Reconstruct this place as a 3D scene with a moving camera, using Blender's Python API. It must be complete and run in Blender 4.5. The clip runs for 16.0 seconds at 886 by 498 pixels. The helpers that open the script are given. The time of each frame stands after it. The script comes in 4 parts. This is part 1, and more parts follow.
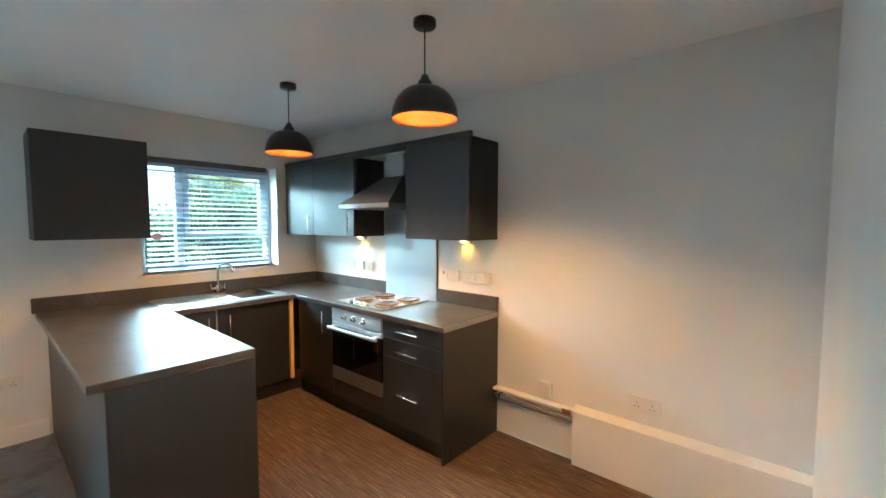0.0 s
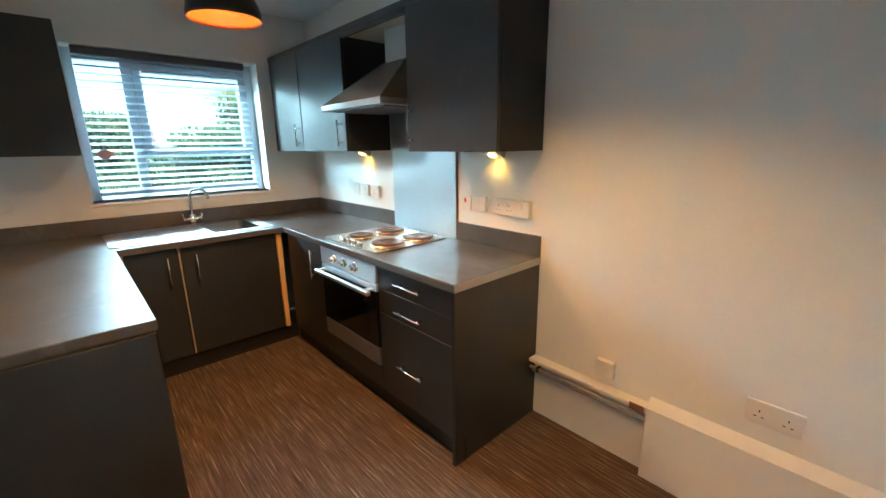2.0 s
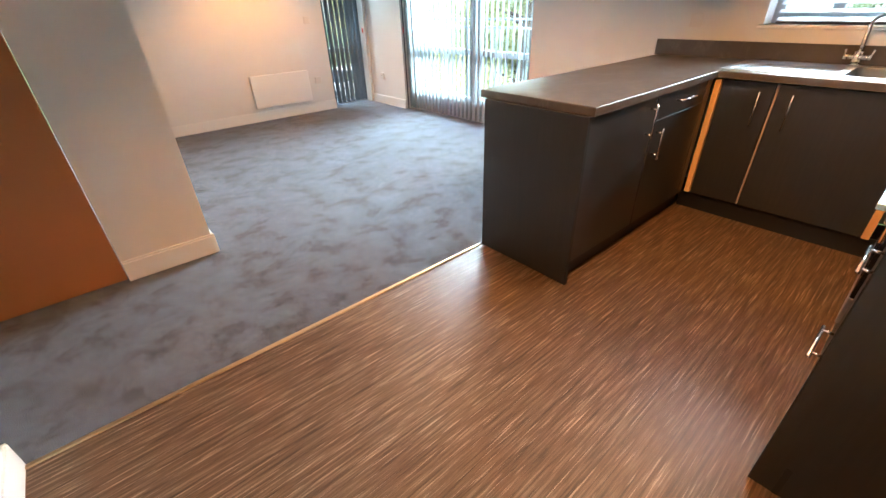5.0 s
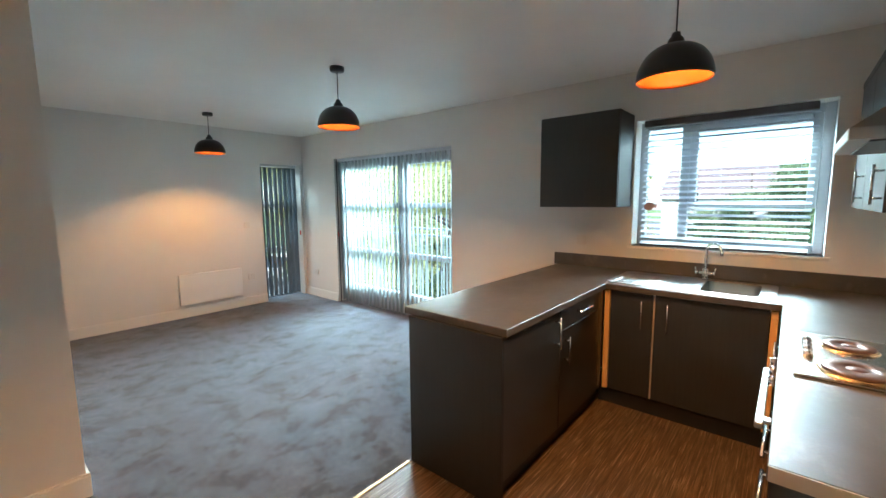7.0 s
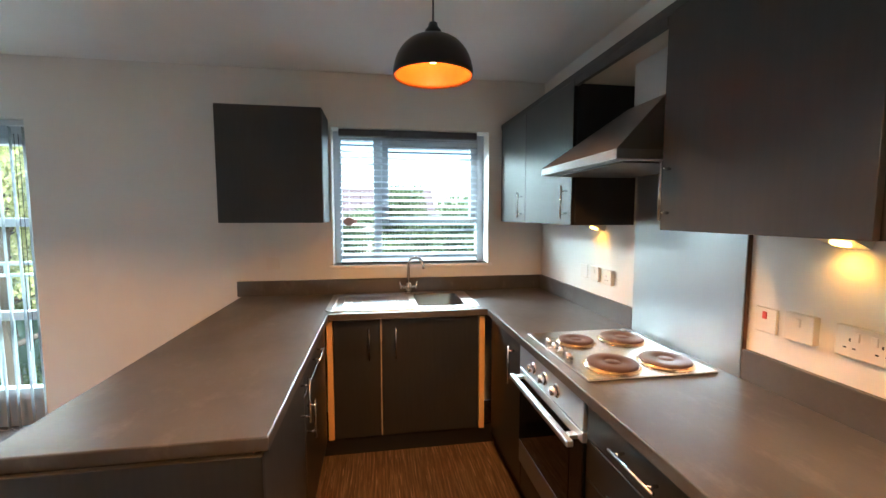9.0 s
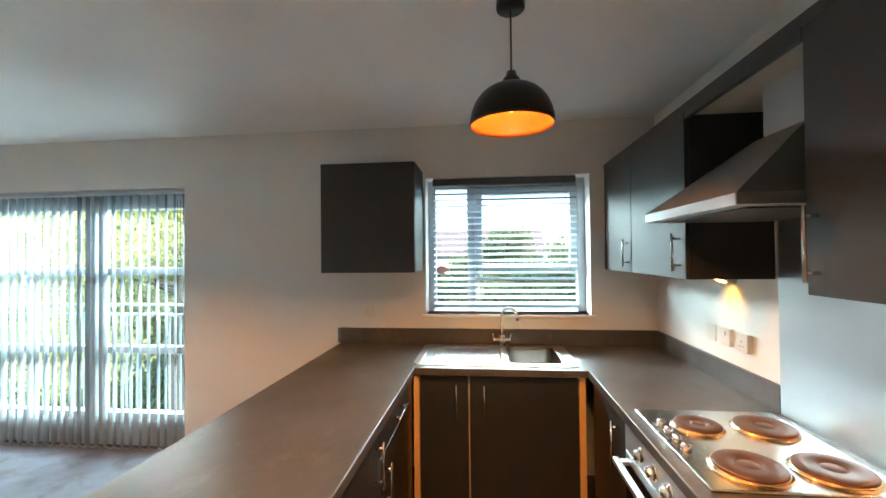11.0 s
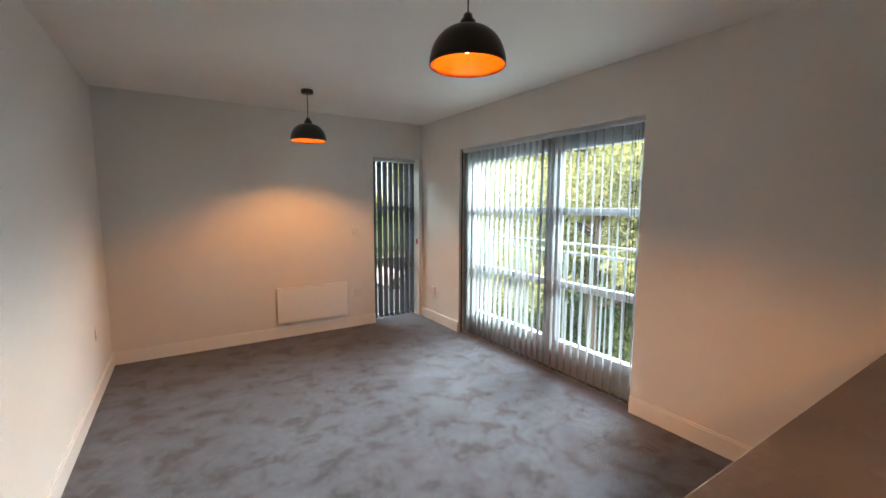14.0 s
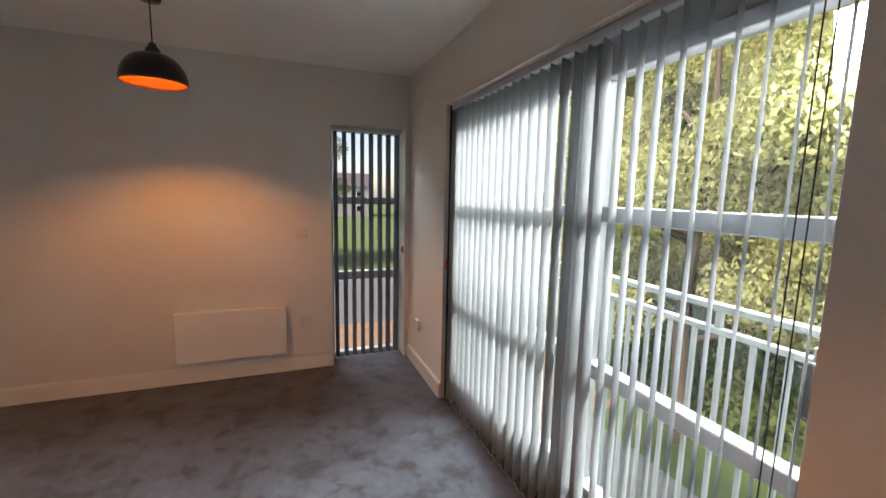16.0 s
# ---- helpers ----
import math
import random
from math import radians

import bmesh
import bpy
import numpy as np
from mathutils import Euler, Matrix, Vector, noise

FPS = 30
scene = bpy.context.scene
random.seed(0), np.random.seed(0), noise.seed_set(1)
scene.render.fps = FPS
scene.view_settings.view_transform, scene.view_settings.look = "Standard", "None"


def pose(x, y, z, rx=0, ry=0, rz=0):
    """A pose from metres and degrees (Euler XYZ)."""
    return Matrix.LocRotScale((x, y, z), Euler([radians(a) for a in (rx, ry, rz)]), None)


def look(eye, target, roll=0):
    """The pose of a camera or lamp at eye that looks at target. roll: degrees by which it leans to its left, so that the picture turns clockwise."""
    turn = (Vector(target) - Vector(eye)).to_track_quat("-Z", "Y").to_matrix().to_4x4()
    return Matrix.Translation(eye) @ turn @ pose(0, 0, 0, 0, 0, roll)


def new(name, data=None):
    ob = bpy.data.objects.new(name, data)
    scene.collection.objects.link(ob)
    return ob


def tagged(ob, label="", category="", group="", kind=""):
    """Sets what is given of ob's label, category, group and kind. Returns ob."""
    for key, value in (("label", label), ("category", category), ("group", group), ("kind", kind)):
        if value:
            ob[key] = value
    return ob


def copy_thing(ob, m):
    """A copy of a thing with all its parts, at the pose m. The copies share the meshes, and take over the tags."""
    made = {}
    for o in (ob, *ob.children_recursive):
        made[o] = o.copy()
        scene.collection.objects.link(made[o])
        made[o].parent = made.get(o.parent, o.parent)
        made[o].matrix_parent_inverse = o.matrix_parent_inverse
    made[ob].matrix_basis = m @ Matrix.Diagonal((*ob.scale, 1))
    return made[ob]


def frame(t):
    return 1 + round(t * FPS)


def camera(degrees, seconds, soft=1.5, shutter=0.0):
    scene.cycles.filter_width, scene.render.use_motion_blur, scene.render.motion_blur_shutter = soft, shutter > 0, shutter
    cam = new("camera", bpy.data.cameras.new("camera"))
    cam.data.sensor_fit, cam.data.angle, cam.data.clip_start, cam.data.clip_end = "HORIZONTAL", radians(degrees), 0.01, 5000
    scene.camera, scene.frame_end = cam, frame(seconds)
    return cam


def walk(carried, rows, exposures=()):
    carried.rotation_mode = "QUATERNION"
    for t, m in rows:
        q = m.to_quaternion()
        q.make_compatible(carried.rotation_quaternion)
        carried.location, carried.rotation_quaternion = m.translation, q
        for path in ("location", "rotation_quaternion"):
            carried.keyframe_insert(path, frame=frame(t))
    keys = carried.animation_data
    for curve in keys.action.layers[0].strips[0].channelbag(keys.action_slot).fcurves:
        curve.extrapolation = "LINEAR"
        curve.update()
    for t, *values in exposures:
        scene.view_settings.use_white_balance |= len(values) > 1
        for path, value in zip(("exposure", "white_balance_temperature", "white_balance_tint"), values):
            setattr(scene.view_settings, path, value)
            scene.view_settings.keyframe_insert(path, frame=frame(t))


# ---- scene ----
cam = camera(94.6, 16.0)
LIGHTING = [(0, 2.75, 4850, -13), (1.5, 2.5, 4850, -13), (2.5, 2.45, 4900, -10), (3.5, 2.45, 5200, -2), (4.0, 2.4, 5300, -2), (4.5, 2.95, 5600, 2), (6.8, 2.5, 5450, -6), (7.5, 2.35, 5700, -2), (8.0, 2.35, 5750, 4), (10.5, 2.6, 5500, -9), (11.5, 2.3, 6250, 6), (12.5, 2.15, 6450, 10), (14.0, 2.0, 6550, 9), (15.3, 1.72, 6800, 15), (16.0, 1.33, 7000, 19)]
PATH = [
    (0, (-0.095, 0.199, 1.52), (-1.407, 1.703, 1.393), 0.1),
    (0.5, (-0.143, 0.237, 1.521), (-1.537, 1.668, 1.418), -0.4),
    (1, (-0.346, 0.32, 1.534), (-1.527, 1.93, 1.438), -2.0),
    (1.5, (-0.489, 0.573, 1.505), (-1.716, 2.145, 1.35), -2.1),
    (2, (-0.579, 0.965, 1.434), (-2.01, 2.272, 0.941), -0.8),
    (2.5, (-0.684, 1.32, 1.371), (-2.233, 2.333, 0.613), 2.4),
    (3, (-0.772, 1.638, 1.362), (-2.457, 2.155, 0.416), 4.7),
    (3.5, (-0.728, 1.893, 1.286), (-2.378, 1.563, 0.204), 1.4),
    (4, (-0.699, 1.941, 1.296), (-2.314, 1.436, 0.23), 2.5),
    (4.3, (-0.645, 1.986, 1.267), (-1.98, 1.059, 0.102), 2.1),
    (4.5, (-0.612, 1.99, 1.251), (-1.783, 0.984, -0.02), 1.6),
    (4.7, (-0.57, 2.001, 1.25), (-1.662, 0.839, 0.042), -0.6),
    (6.8, (-0.57, 2.045, 1.483), (-1.923, 0.587, 1.275), -1.6),
    (7, (-0.611, 2.054, 1.469), (-2.123, 0.767, 1.23), -0.5),
    (7.5, (-0.755, 1.909, 1.418), (-2.646, 1.347, 1.09), 0.5),
    (8, (-0.895, 1.715, 1.371), (-2.837, 1.728, 0.892), 0.9),
    (10.3, (-1.245, 1.21, 1.576), (-3.191, 1.664, 1.658), -2.8),
    (10.5, (-1.26, 1.295, 1.545), (-3.248, 1.496, 1.629), -2.0),
    (11, (-1.196, 1.521, 1.514), (-3.184, 1.307, 1.542), -0.6),
    (11.5, (-1.045, 1.756, 1.511), (-2.962, 1.199, 1.385), 1.5),
    (12, (-1.007, 1.936, 1.537), (-2.795, 1.057, 1.364), 0.3),
    (12.5, (-1.084, 1.931, 1.508), (-2.732, 0.812, 1.326), 0.3),
    (13, (-1.189, 1.605, 1.51), (-2.709, 0.316, 1.336), -0.2),
    (13.5, (-1.291, 1.21, 1.482), (-2.573, -0.315, 1.316), -0.7),
    (13.9, (-1.433, 0.914, 1.456), (-2.536, -0.743, 1.265), -0.1),
    (14, (-1.501, 0.835, 1.461), (-2.566, -0.843, 1.241), 0.2),
    (14.5, (-1.782, 0.445, 1.436), (-2.887, -1.204, 1.194), 0.4),
    (15, (-2.212, 0.139, 1.383), (-3.52, -1.367, 1.239), -0.4),
    (15.5, (-2.674, -0.128, 1.463), (-3.805, -1.768, 1.29), -1.8),
    (16, (-3.094, -0.311, 1.464), (-3.804, -2.162, 1.202), 1.2),
]
walk(cam, [(t, look(eye, target, roll)) for t, eye, target, roll in PATH], LIGHTING)

# ---------------------------------------------------------------- world, sun, exposure
world = bpy.data.worlds.new("world")
scene.world = world
world.use_nodes = True
wt = world.node_tree
sky = wt.nodes.new("ShaderNodeTexSky")
sky.sky_type, sky.sun_disc = "NISHITA", False
sky.sun_elevation, sky.sun_rotation = radians(43), radians(70)
wt.nodes["Background"].inputs["Strength"].default_value = 0.085
wt.links.new(sky.outputs[0], wt.nodes["Background"].inputs[0])

sun = new("sun", bpy.data.lights.new("sun", "SUN"))
sun.data.energy, sun.data.angle, sun.data.color = 4.0, radians(10), (1.0, 0.95, 0.86)
sun.matrix_world = look((20, 7, 20), (0, 0, 0))

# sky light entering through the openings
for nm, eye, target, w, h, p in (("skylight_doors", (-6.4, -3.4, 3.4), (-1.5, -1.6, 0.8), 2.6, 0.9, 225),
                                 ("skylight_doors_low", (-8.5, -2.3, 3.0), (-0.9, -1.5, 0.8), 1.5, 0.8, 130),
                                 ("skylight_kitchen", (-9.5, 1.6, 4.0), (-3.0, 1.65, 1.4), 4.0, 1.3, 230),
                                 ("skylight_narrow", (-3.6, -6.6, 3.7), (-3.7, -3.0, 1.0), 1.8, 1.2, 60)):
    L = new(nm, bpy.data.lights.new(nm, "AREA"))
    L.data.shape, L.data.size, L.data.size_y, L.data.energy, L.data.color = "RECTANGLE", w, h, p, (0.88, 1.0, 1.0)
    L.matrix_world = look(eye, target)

# ---------------------------------------------------------------- plan
WX, NY, SY, EX = -4.10, 2.66, -3.765, -0.893
KX, STUB, DOOR_Y = 0.0, 0.504, -0.555
H = 2.44
WT = 0.884


# ---------------------------------------------------------------- materials
def mat(name, color, rough=0.5, metal=0.0, spec=0.5):
    m = bpy.data.materials.new(name)
    m.use_nodes = True
    b = m.node_tree.nodes["Principled BSDF"]
    b.inputs["Base Color"].default_value = (*color, 1)
    b.inputs["Roughness"].default_value = rough
    b.inputs["Metallic"].default_value = metal
    b.inputs["Specular IOR Level"].default_value = spec
    return m


def coords(m, scale=(1, 1, 1)):
    nt = m.node_tree
    geo = nt.nodes.new("ShaderNodeNewGeometry")
    mp = nt.nodes.new("ShaderNodeMapping")
    mp.inputs["Scale"].default_value = scale
    nt.links.new(geo.outputs["Position"], mp.inputs["Vector"])
    return mp.outputs[0]


def noise_tex(m, vec, scale, detail=4, rough=0.6):
    n = m.node_tree.nodes.new("ShaderNodeTexNoise")
    n.inputs["Scale"].default_value, n.inputs["Detail"].default_value, n.inputs["Roughness"].default_value = scale, detail, rough
    m.node_tree.links.new(vec, n.inputs["Vector"])
    return n.outputs["Fac"]


def ramp(m, fac, stops):
    r = m.node_tree.nodes.new("ShaderNodeValToRGB")
    while len(r.color_ramp.elements) < len(stops):
        r.color_ramp.elements.new(0.5)
    for e, (p, c) in zip(r.color_ramp.elements, stops):
        e.position, e.color = p, (*c, 1)
    m.node_tree.links.new(fac, r.inputs[0])
    return r.outputs[0]


def mixc(m, a, b, fac, mode="MULTIPLY"):
    x = m.node_tree.nodes.new("ShaderNodeMix")
    x.data_type, x.blend_type = "RGBA", mode
    if isinstance(fac, float):
        x.inputs[0].default_value = fac
    else:
        m.node_tree.links.new(fac, x.inputs[0])
    m.node_tree.links.new(a, x.inputs[6])
    m.node_tree.links.new(b, x.inputs[7])
    return x.outputs[2]


def base(m, col):
    m.node_tree.links.new(col, m.node_tree.nodes["Principled BSDF"].inputs["Base Color"])


def rough_from(m, fac, lo, hi):
    r = m.node_tree.nodes.new("ShaderNodeMapRange")
    r.inputs["To Min"].default_value, r.inputs["To Max"].default_value = lo, hi
    m.node_tree.links.new(fac, r.inputs[0])
    m.node_tree.links.new(r.outputs[0], m.node_tree.nodes["Principled BSDF"].inputs["Roughness"])


def bump(m, fac, strength, distance=0.01):
    b = m.node_tree.nodes.new("ShaderNodeBump")
    b.inputs["Strength"].default_value, b.inputs["Distance"].default_value = strength, distance
    m.node_tree.links.new(fac, b.inputs["Height"])
    m.node_tree.links.new(b.outputs[0], m.node_tree.nodes["Principled BSDF"].inputs["Normal"])


def emit(m, color, strength):
    b = m.node_tree.nodes["Principled BSDF"]
    b.inputs["Emission Color"].default_value = (*color, 1)
    b.inputs["Emission Strength"].default_value = strength
    return m


def plaster(name, color):
    m = mat(name, color, 0.75, spec=0.3)
    v = coords(m)
    big = noise_tex(m, v, 1.3, 5)
    fine = noise_tex(m, v, 160, 3)
    c = tuple(x * 0.95 for x in color)
    base(m, ramp(m, big, [(0.3, c), (0.7, color)]))
    bump(m, fine, 0.10, 0.002)
    return m


M_WALL = plaster("wall_paint", (0.75, 0.74, 0.71))
M_CEIL = plaster("ceiling_paint", (0.88, 0.88, 0.86))
M_TRIM = mat("white_gloss_paint", (0.80, 0.79, 0.76), 0.3)
M_UPVC = mat("white_upvc", (0.50, 0.53, 0.57), 0.35)
M_PLASTIC = mat("white_plastic", (0.70, 0.67, 0.62), 0.4)
M_HEAT = mat("heater_enamel", (0.84, 0.84, 0.82), 0.4)
M_BLACK = mat("black_metal", (0.012, 0.011, 0.011), 0.28, spec=0.5)
M_RUBBER = mat("black_rubber", (0.02, 0.02, 0.02), 0.7)
M_COPPER = mat("orange_copper_enamel", (0.50, 0.100, 0.002), 0.32, 0.0, 0.4)
M_RED = mat("red_plastic", (0.6, 0.05, 0.04), 0.4)
M_DOORWOOD = mat("oak_veneer", (0.42, 0.16, 0.04), 0.45)
M_EDGE = mat("beech_edge", (0.74, 0.44, 0.17), 0.5)
M_EDGEPALE = mat("pale_chipped_edge", (0.50, 0.40, 0.30), 0.5)
M_GLASS = mat("glass", (1, 1, 1), 0.0)
M_GLASS.node_tree.nodes["Principled BSDF"].inputs["Transmission Weight"].default_value = 1.0
M_GLASS.node_tree.nodes["Principled BSDF"].inputs["IOR"].default_value = 1.45
M_OVENGLASS = mat("oven_glass", (0.006, 0.006, 0.007), 0.08)
M_BULB = emit(mat("bulb_glow", (1, 0.8, 0.5), 0.4), (1.0, 0.60, 0.28), 26.0)
M_SPOT = emit(mat("spot_glow", (1, 0.8, 0.5), 0.4), (1.0, 0.46, 0.07), 5.0)


def steel(name, color, rough, scale):
    m = mat(name, color, rough, 1.0)
    v = coords(m, scale)
    n = noise_tex(m, v, 6, 4)
    rough_from(m, n, rough * 0.75, rough * 1.35)
    bump(m, n, 0.02, 0.001)
    return m


M_STEEL = steel("brushed_steel", (0.55, 0.56, 0.57), 0.33, (60, 60, 2))
M_HOOD = steel("hood_steel", (0.42, 0.41, 0.39), 0.36, (3, 60, 60))
M_TRIMSTEEL = steel("dark_trim_steel", (0.34, 0.35, 0.38), 0.42, (3, 60, 60))
M_STEELH = steel("brushed_steel_flat", (0.78, 0.77, 0.75), 0.36, (3, 60, 60))
M_HOB = steel("hob_steel", (0.60, 0.57, 0.53), 0.24, (3, 30, 30))
M_OVENSTEEL = steel("oven_steel", (0.66, 0.72, 0.80), 0.48, (3, 60, 60))
M_SINK = steel("sink_steel", (0.50, 0.50, 0.50), 0.30, (8, 8, 8))
M_CHROME = mat("chrome", (0.80, 0.80, 0.81), 0.18, 1.0)
M_RING = mat("cast_iron_ring", (0.16, 0.085, 0.06), 0.38, 0.6)
M_RINGTRIM = mat("ring_trim", (0.75, 0.52, 0.30), 0.25, 1.0)


def cabinet_front():
    m = mat("black_woodgrain_laminate", (0.02, 0.019, 0.02), 0.40, spec=0.75)
    v = coords(m, (18, 18, 1.2))
    n = noise_tex(m, v, 4, 6, 0.65)
    base(m, ramp(m, n, [(0.3, (0.010, 0.0095, 0.009)), (0.75, (0.021, 0.0195, 0.017))]))
    rough_from(m, n, 0.36, 0.50)
    bump(m, n, 0.12, 0.002)
    return m


M_CAB = cabinet_front()
M_CARCASS = mat("carcass_black", (0.016, 0.015, 0.016), 0.5)


def worktop():
    m = mat("dark_slate_laminate", (0.08, 0.075, 0.07), 0.3, spec=0.6)
    v = coords(m)
    big = noise_tex(m, v, 3.6, 3, 0.5)
    fine = noise_tex(m, v, 90, 3)
    a = ramp(m, big, [(0.30, (0.062, 0.058, 0.055)), (0.50, (0.082, 0.077, 0.073)), (0.62, (0.094, 0.089, 0.085)), (0.85, (0.112, 0.107, 0.102))])
    b = ramp(m, fine, [(0.3, (0.90, 0.90, 0.90)), (0.7, (1, 1, 1))])
    smear = noise_tex(m, coords(m, (1.0, 1.6, 1)), 5.5, 6, 0.68)
    dust = ramp(m, smear, [(0.54, (0, 0, 0)), (0.72, (0.055, 0.052, 0.050))])
    base(m, mixc(m, mixc(m, a, b, 1.0), dust, 1.0, "ADD"))
    rough_from(m, smear, 0.27, 0.44)
    return m


M_TOP = worktop()


def vinyl():
    m = mat("zebrano_vinyl", (0.15, 0.07, 0.04), 0.35, spec=0.35)
    v = coords(m, (3.6, 80, 1))
    v2 = coords(m, (4.5, 200, 1))
    v4 = coords(m, (5.0, 150, 1))
    v3 = coords(m, (0.8, 1.5, 1))
    n1 = noise_tex(m, v, 1.0, 5, 0.7)
    n2 = noise_tex(m, v2, 1.0, 3, 0.6)
    n3 = noise_tex(m, v3, 2.0, 3)
    n4 = noise_tex(m, v4, 1.0, 2, 0.5)
    a = ramp(m, n1, [(0.34, (0.060, 0.036, 0.020)), (0.5, (0.138, 0.088, 0.052)), (0.68, (0.255, 0.185, 0.120))])
    b = ramp(m, n2, [(0.35, (0.62, 0.58, 0.55)), (0.6, (1.0, 1.0, 1.0))])
    c = mixc(m, a, b, 1.0)
    d = ramp(m, n3, [(0.3, (0.85, 0.82, 0.8)), (0.7, (1, 1, 1))])
    c = mixc(m, c, ramp(m, n4, [(0.60, (0, 0, 0)), (0.70, (0.22, 0.180, 0.140))]), 1.0, "ADD")
    base(m, mixc(m, c, d, 1.0))
    rough_from(m, n1, 0.36, 0.50)
    bump(m, n2, 0.08, 0.001)
    return m


M_VINYL = vinyl()


def carpet():
    m = mat("blue_grey_carpet", (0.1, 0.105, 0.12), 0.95, spec=0.1)
    v = coords(m)
    w = noise_tex(m, v, 1.1, 3, 0.5)
    patch = noise_tex(m, v, 5.5, 7, 0.60)
    tuft = noise_tex(m, v, 240, 2)
    mid = noise_tex(m, v, 22, 5, 0.75)
    a = ramp(m, patch, [(0.38, (0.014, 0.018, 0.028)), (0.44, (0.038, 0.048, 0.070)), (0.48, (0.060, 0.076, 0.110)), (0.68, (0.092, 0.115, 0.165))])
    b = ramp(m, tuft, [(0.3, (0.55, 0.55, 0.55)), (0.7, (1.15, 1.15, 1.15))])
    c = ramp(m, mid, [(0.32, (0.80, 0.80, 0.80)), (0.6, (1.05, 1.05, 1.05))])
    e = ramp(m, w, [(0.35, (0.78, 0.78, 0.80)), (0.65, (1.08, 1.08, 1.08))])
    base(m, mixc(m, mixc(m, mixc(m, a, b, 1.0), c, 1.0), e, 1.0))
    bump(m, tuft, 0.8, 0.006)
    s = m.node_tree.nodes["Principled BSDF"]
    s.inputs["Sheen Weight"].default_value = 0.3
    s.inputs["Sheen Roughness"].default_value = 0.6
    return m


M_CARPET = carpet()


def slat_mat(name, color, transmit):
    m = bpy.data.materials.new(name)
    m.use_nodes = True
    nt = m.node_tree
    out = nt.nodes["Material Output"]
    nt.nodes.remove(nt.nodes["Principled BSDF"])
    d = nt.nodes.new("ShaderNodeBsdfDiffuse")
    t = nt.nodes.new("ShaderNodeBsdfTranslucent")
    mx = nt.nodes.new("ShaderNodeMixShader")
    d.inputs[0].default_value = (*color, 1)
    t.inputs[0].default_value = (*color, 1)
    mx.inputs[0].default_value = transmit
    nt.links.new(d.outputs[0], mx.inputs[1])
    nt.links.new(t.outputs[0], mx.inputs[2])
    nt.links.new(mx.outputs[0], out.inputs[0])
    return m


M_VSLAT = slat_mat("blind_fabric", (0.33, 0.355, 0.365), 0.07)
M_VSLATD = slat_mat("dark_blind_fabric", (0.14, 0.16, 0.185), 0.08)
M_HSLAT = mat("white_blind_slat", (0.50, 0.54, 0.62), 0.35)


# ---------------------------------------------------------------- building helpers
def empty(name, at, label, category, group="", kind=""):
    e = new(name)
    e.location = at
    e.empty_display_size = 0.1
    return tagged(e, label, category, group, kind)


def obj(name, bm, material, at=(0, 0, 0)):
    me = bpy.data.meshes.new(name)
    bm.normal_update()
    bm.to_mesh(me)
    bm.free()
    for mm in (material if isinstance(material, (list, tuple)) else (material,)):
        me.materials.append(mm)
    ob = new(name, me)
    ob.location = at
    return ob


def part(name, bm, material, parent, label=""):
    """bm is in the world's coordinates; the part hangs under parent."""
    origin = parent.location.copy()
    p = parent.parent
    while p is not None:
        origin += p.location
        p = p.parent
    bmesh.ops.translate(bm, verts=bm.verts, vec=-origin)
    ob = obj(name, bm, material)
    ob.parent = parent
    return tagged(ob, label)


def box(bm, x0, x1, y0, y1, z0, z1, bev=0.0, seg=1):
    vs = bmesh.ops.create_cube(bm, size=1.0)["verts"]
    for v in vs:
        v.co = Vector(((x0 + x1) / 2 + v.co.x * (x1 - x0), (y0 + y1) / 2 + v.co.y * (y1 - y0), (z0 + z1) / 2 + v.co.z * (z1 - z0)))
    if bev:
        es = list({e for v in vs for e in v.link_edges})
        bmesh.ops.bevel(bm, geom=es, offset=bev, segments=seg, profile=0.5, affect="EDGES")
    return bm


def boxes(*args, bev=0.0, seg=1):
    bm = bmesh.new()
    for a in args:
        box(bm, *a, bev=bev, seg=seg)
    return bm


def cyl(bm, p, q, r, r2=None, n=16, caps=True):
    p, q = Vector(p), Vector(q)
    d = q - p
    m = Matrix.Translation((p + q) / 2) @ d.to_track_quat("Z", "Y").to_matrix().to_4x4()
    bmesh.ops.create_cone(bm, cap_ends=caps, segments=n, radius1=r, radius2=r if r2 is None else r2, depth=d.length, matrix=m)
    return bm


def smooth(ob):
    for f in ob.data.polygons:
        f.use_smooth = True
    return ob


def lathe(bm, profile, n=48, at=(0, 0, 0)):
    rings = []
    for r, z in profile:
        rings.append([bm.verts.new((at[0] + r * math.cos(2 * math.pi * i / n), at[1] + r * math.sin(2 * math.pi * i / n), at[2] + z)) for i in range(n)])
    for a, b in zip(rings, rings[1:]):
        for i in range(n):
            bm.faces.new((a[i], a[(i + 1) % n], b[(i + 1) % n], b[i]))
    return bm


def tube(bm, pts, r, n=10):
    pts = [Vector(p) for p in pts]
    rings = []
    for i, p in enumerate(pts):
        d = (pts[min(i + 1, len(pts) - 1)] - pts[max(i - 1, 0)]).normalized()
        q = d.to_track_quat("Z", "Y")
        rings.append([bm.verts.new(p + q @ Vector((r * math.cos(2 * math.pi * k / n), r * math.sin(2 * math.pi * k / n), 0))) for k in range(n)])
    for a, b in zip(rings, rings[1:]):
        for k in range(n):
            bm.faces.new((a[k], a[(k + 1) % n], b[(k + 1) % n], b[k]))
    bm.faces.new(rings[0][::-1])
    bm.faces.new(rings[-1])
    return bm


def structure(name, bm, material, label, category):
    return tagged(obj(name, bm, material), label, category, kind="structure")


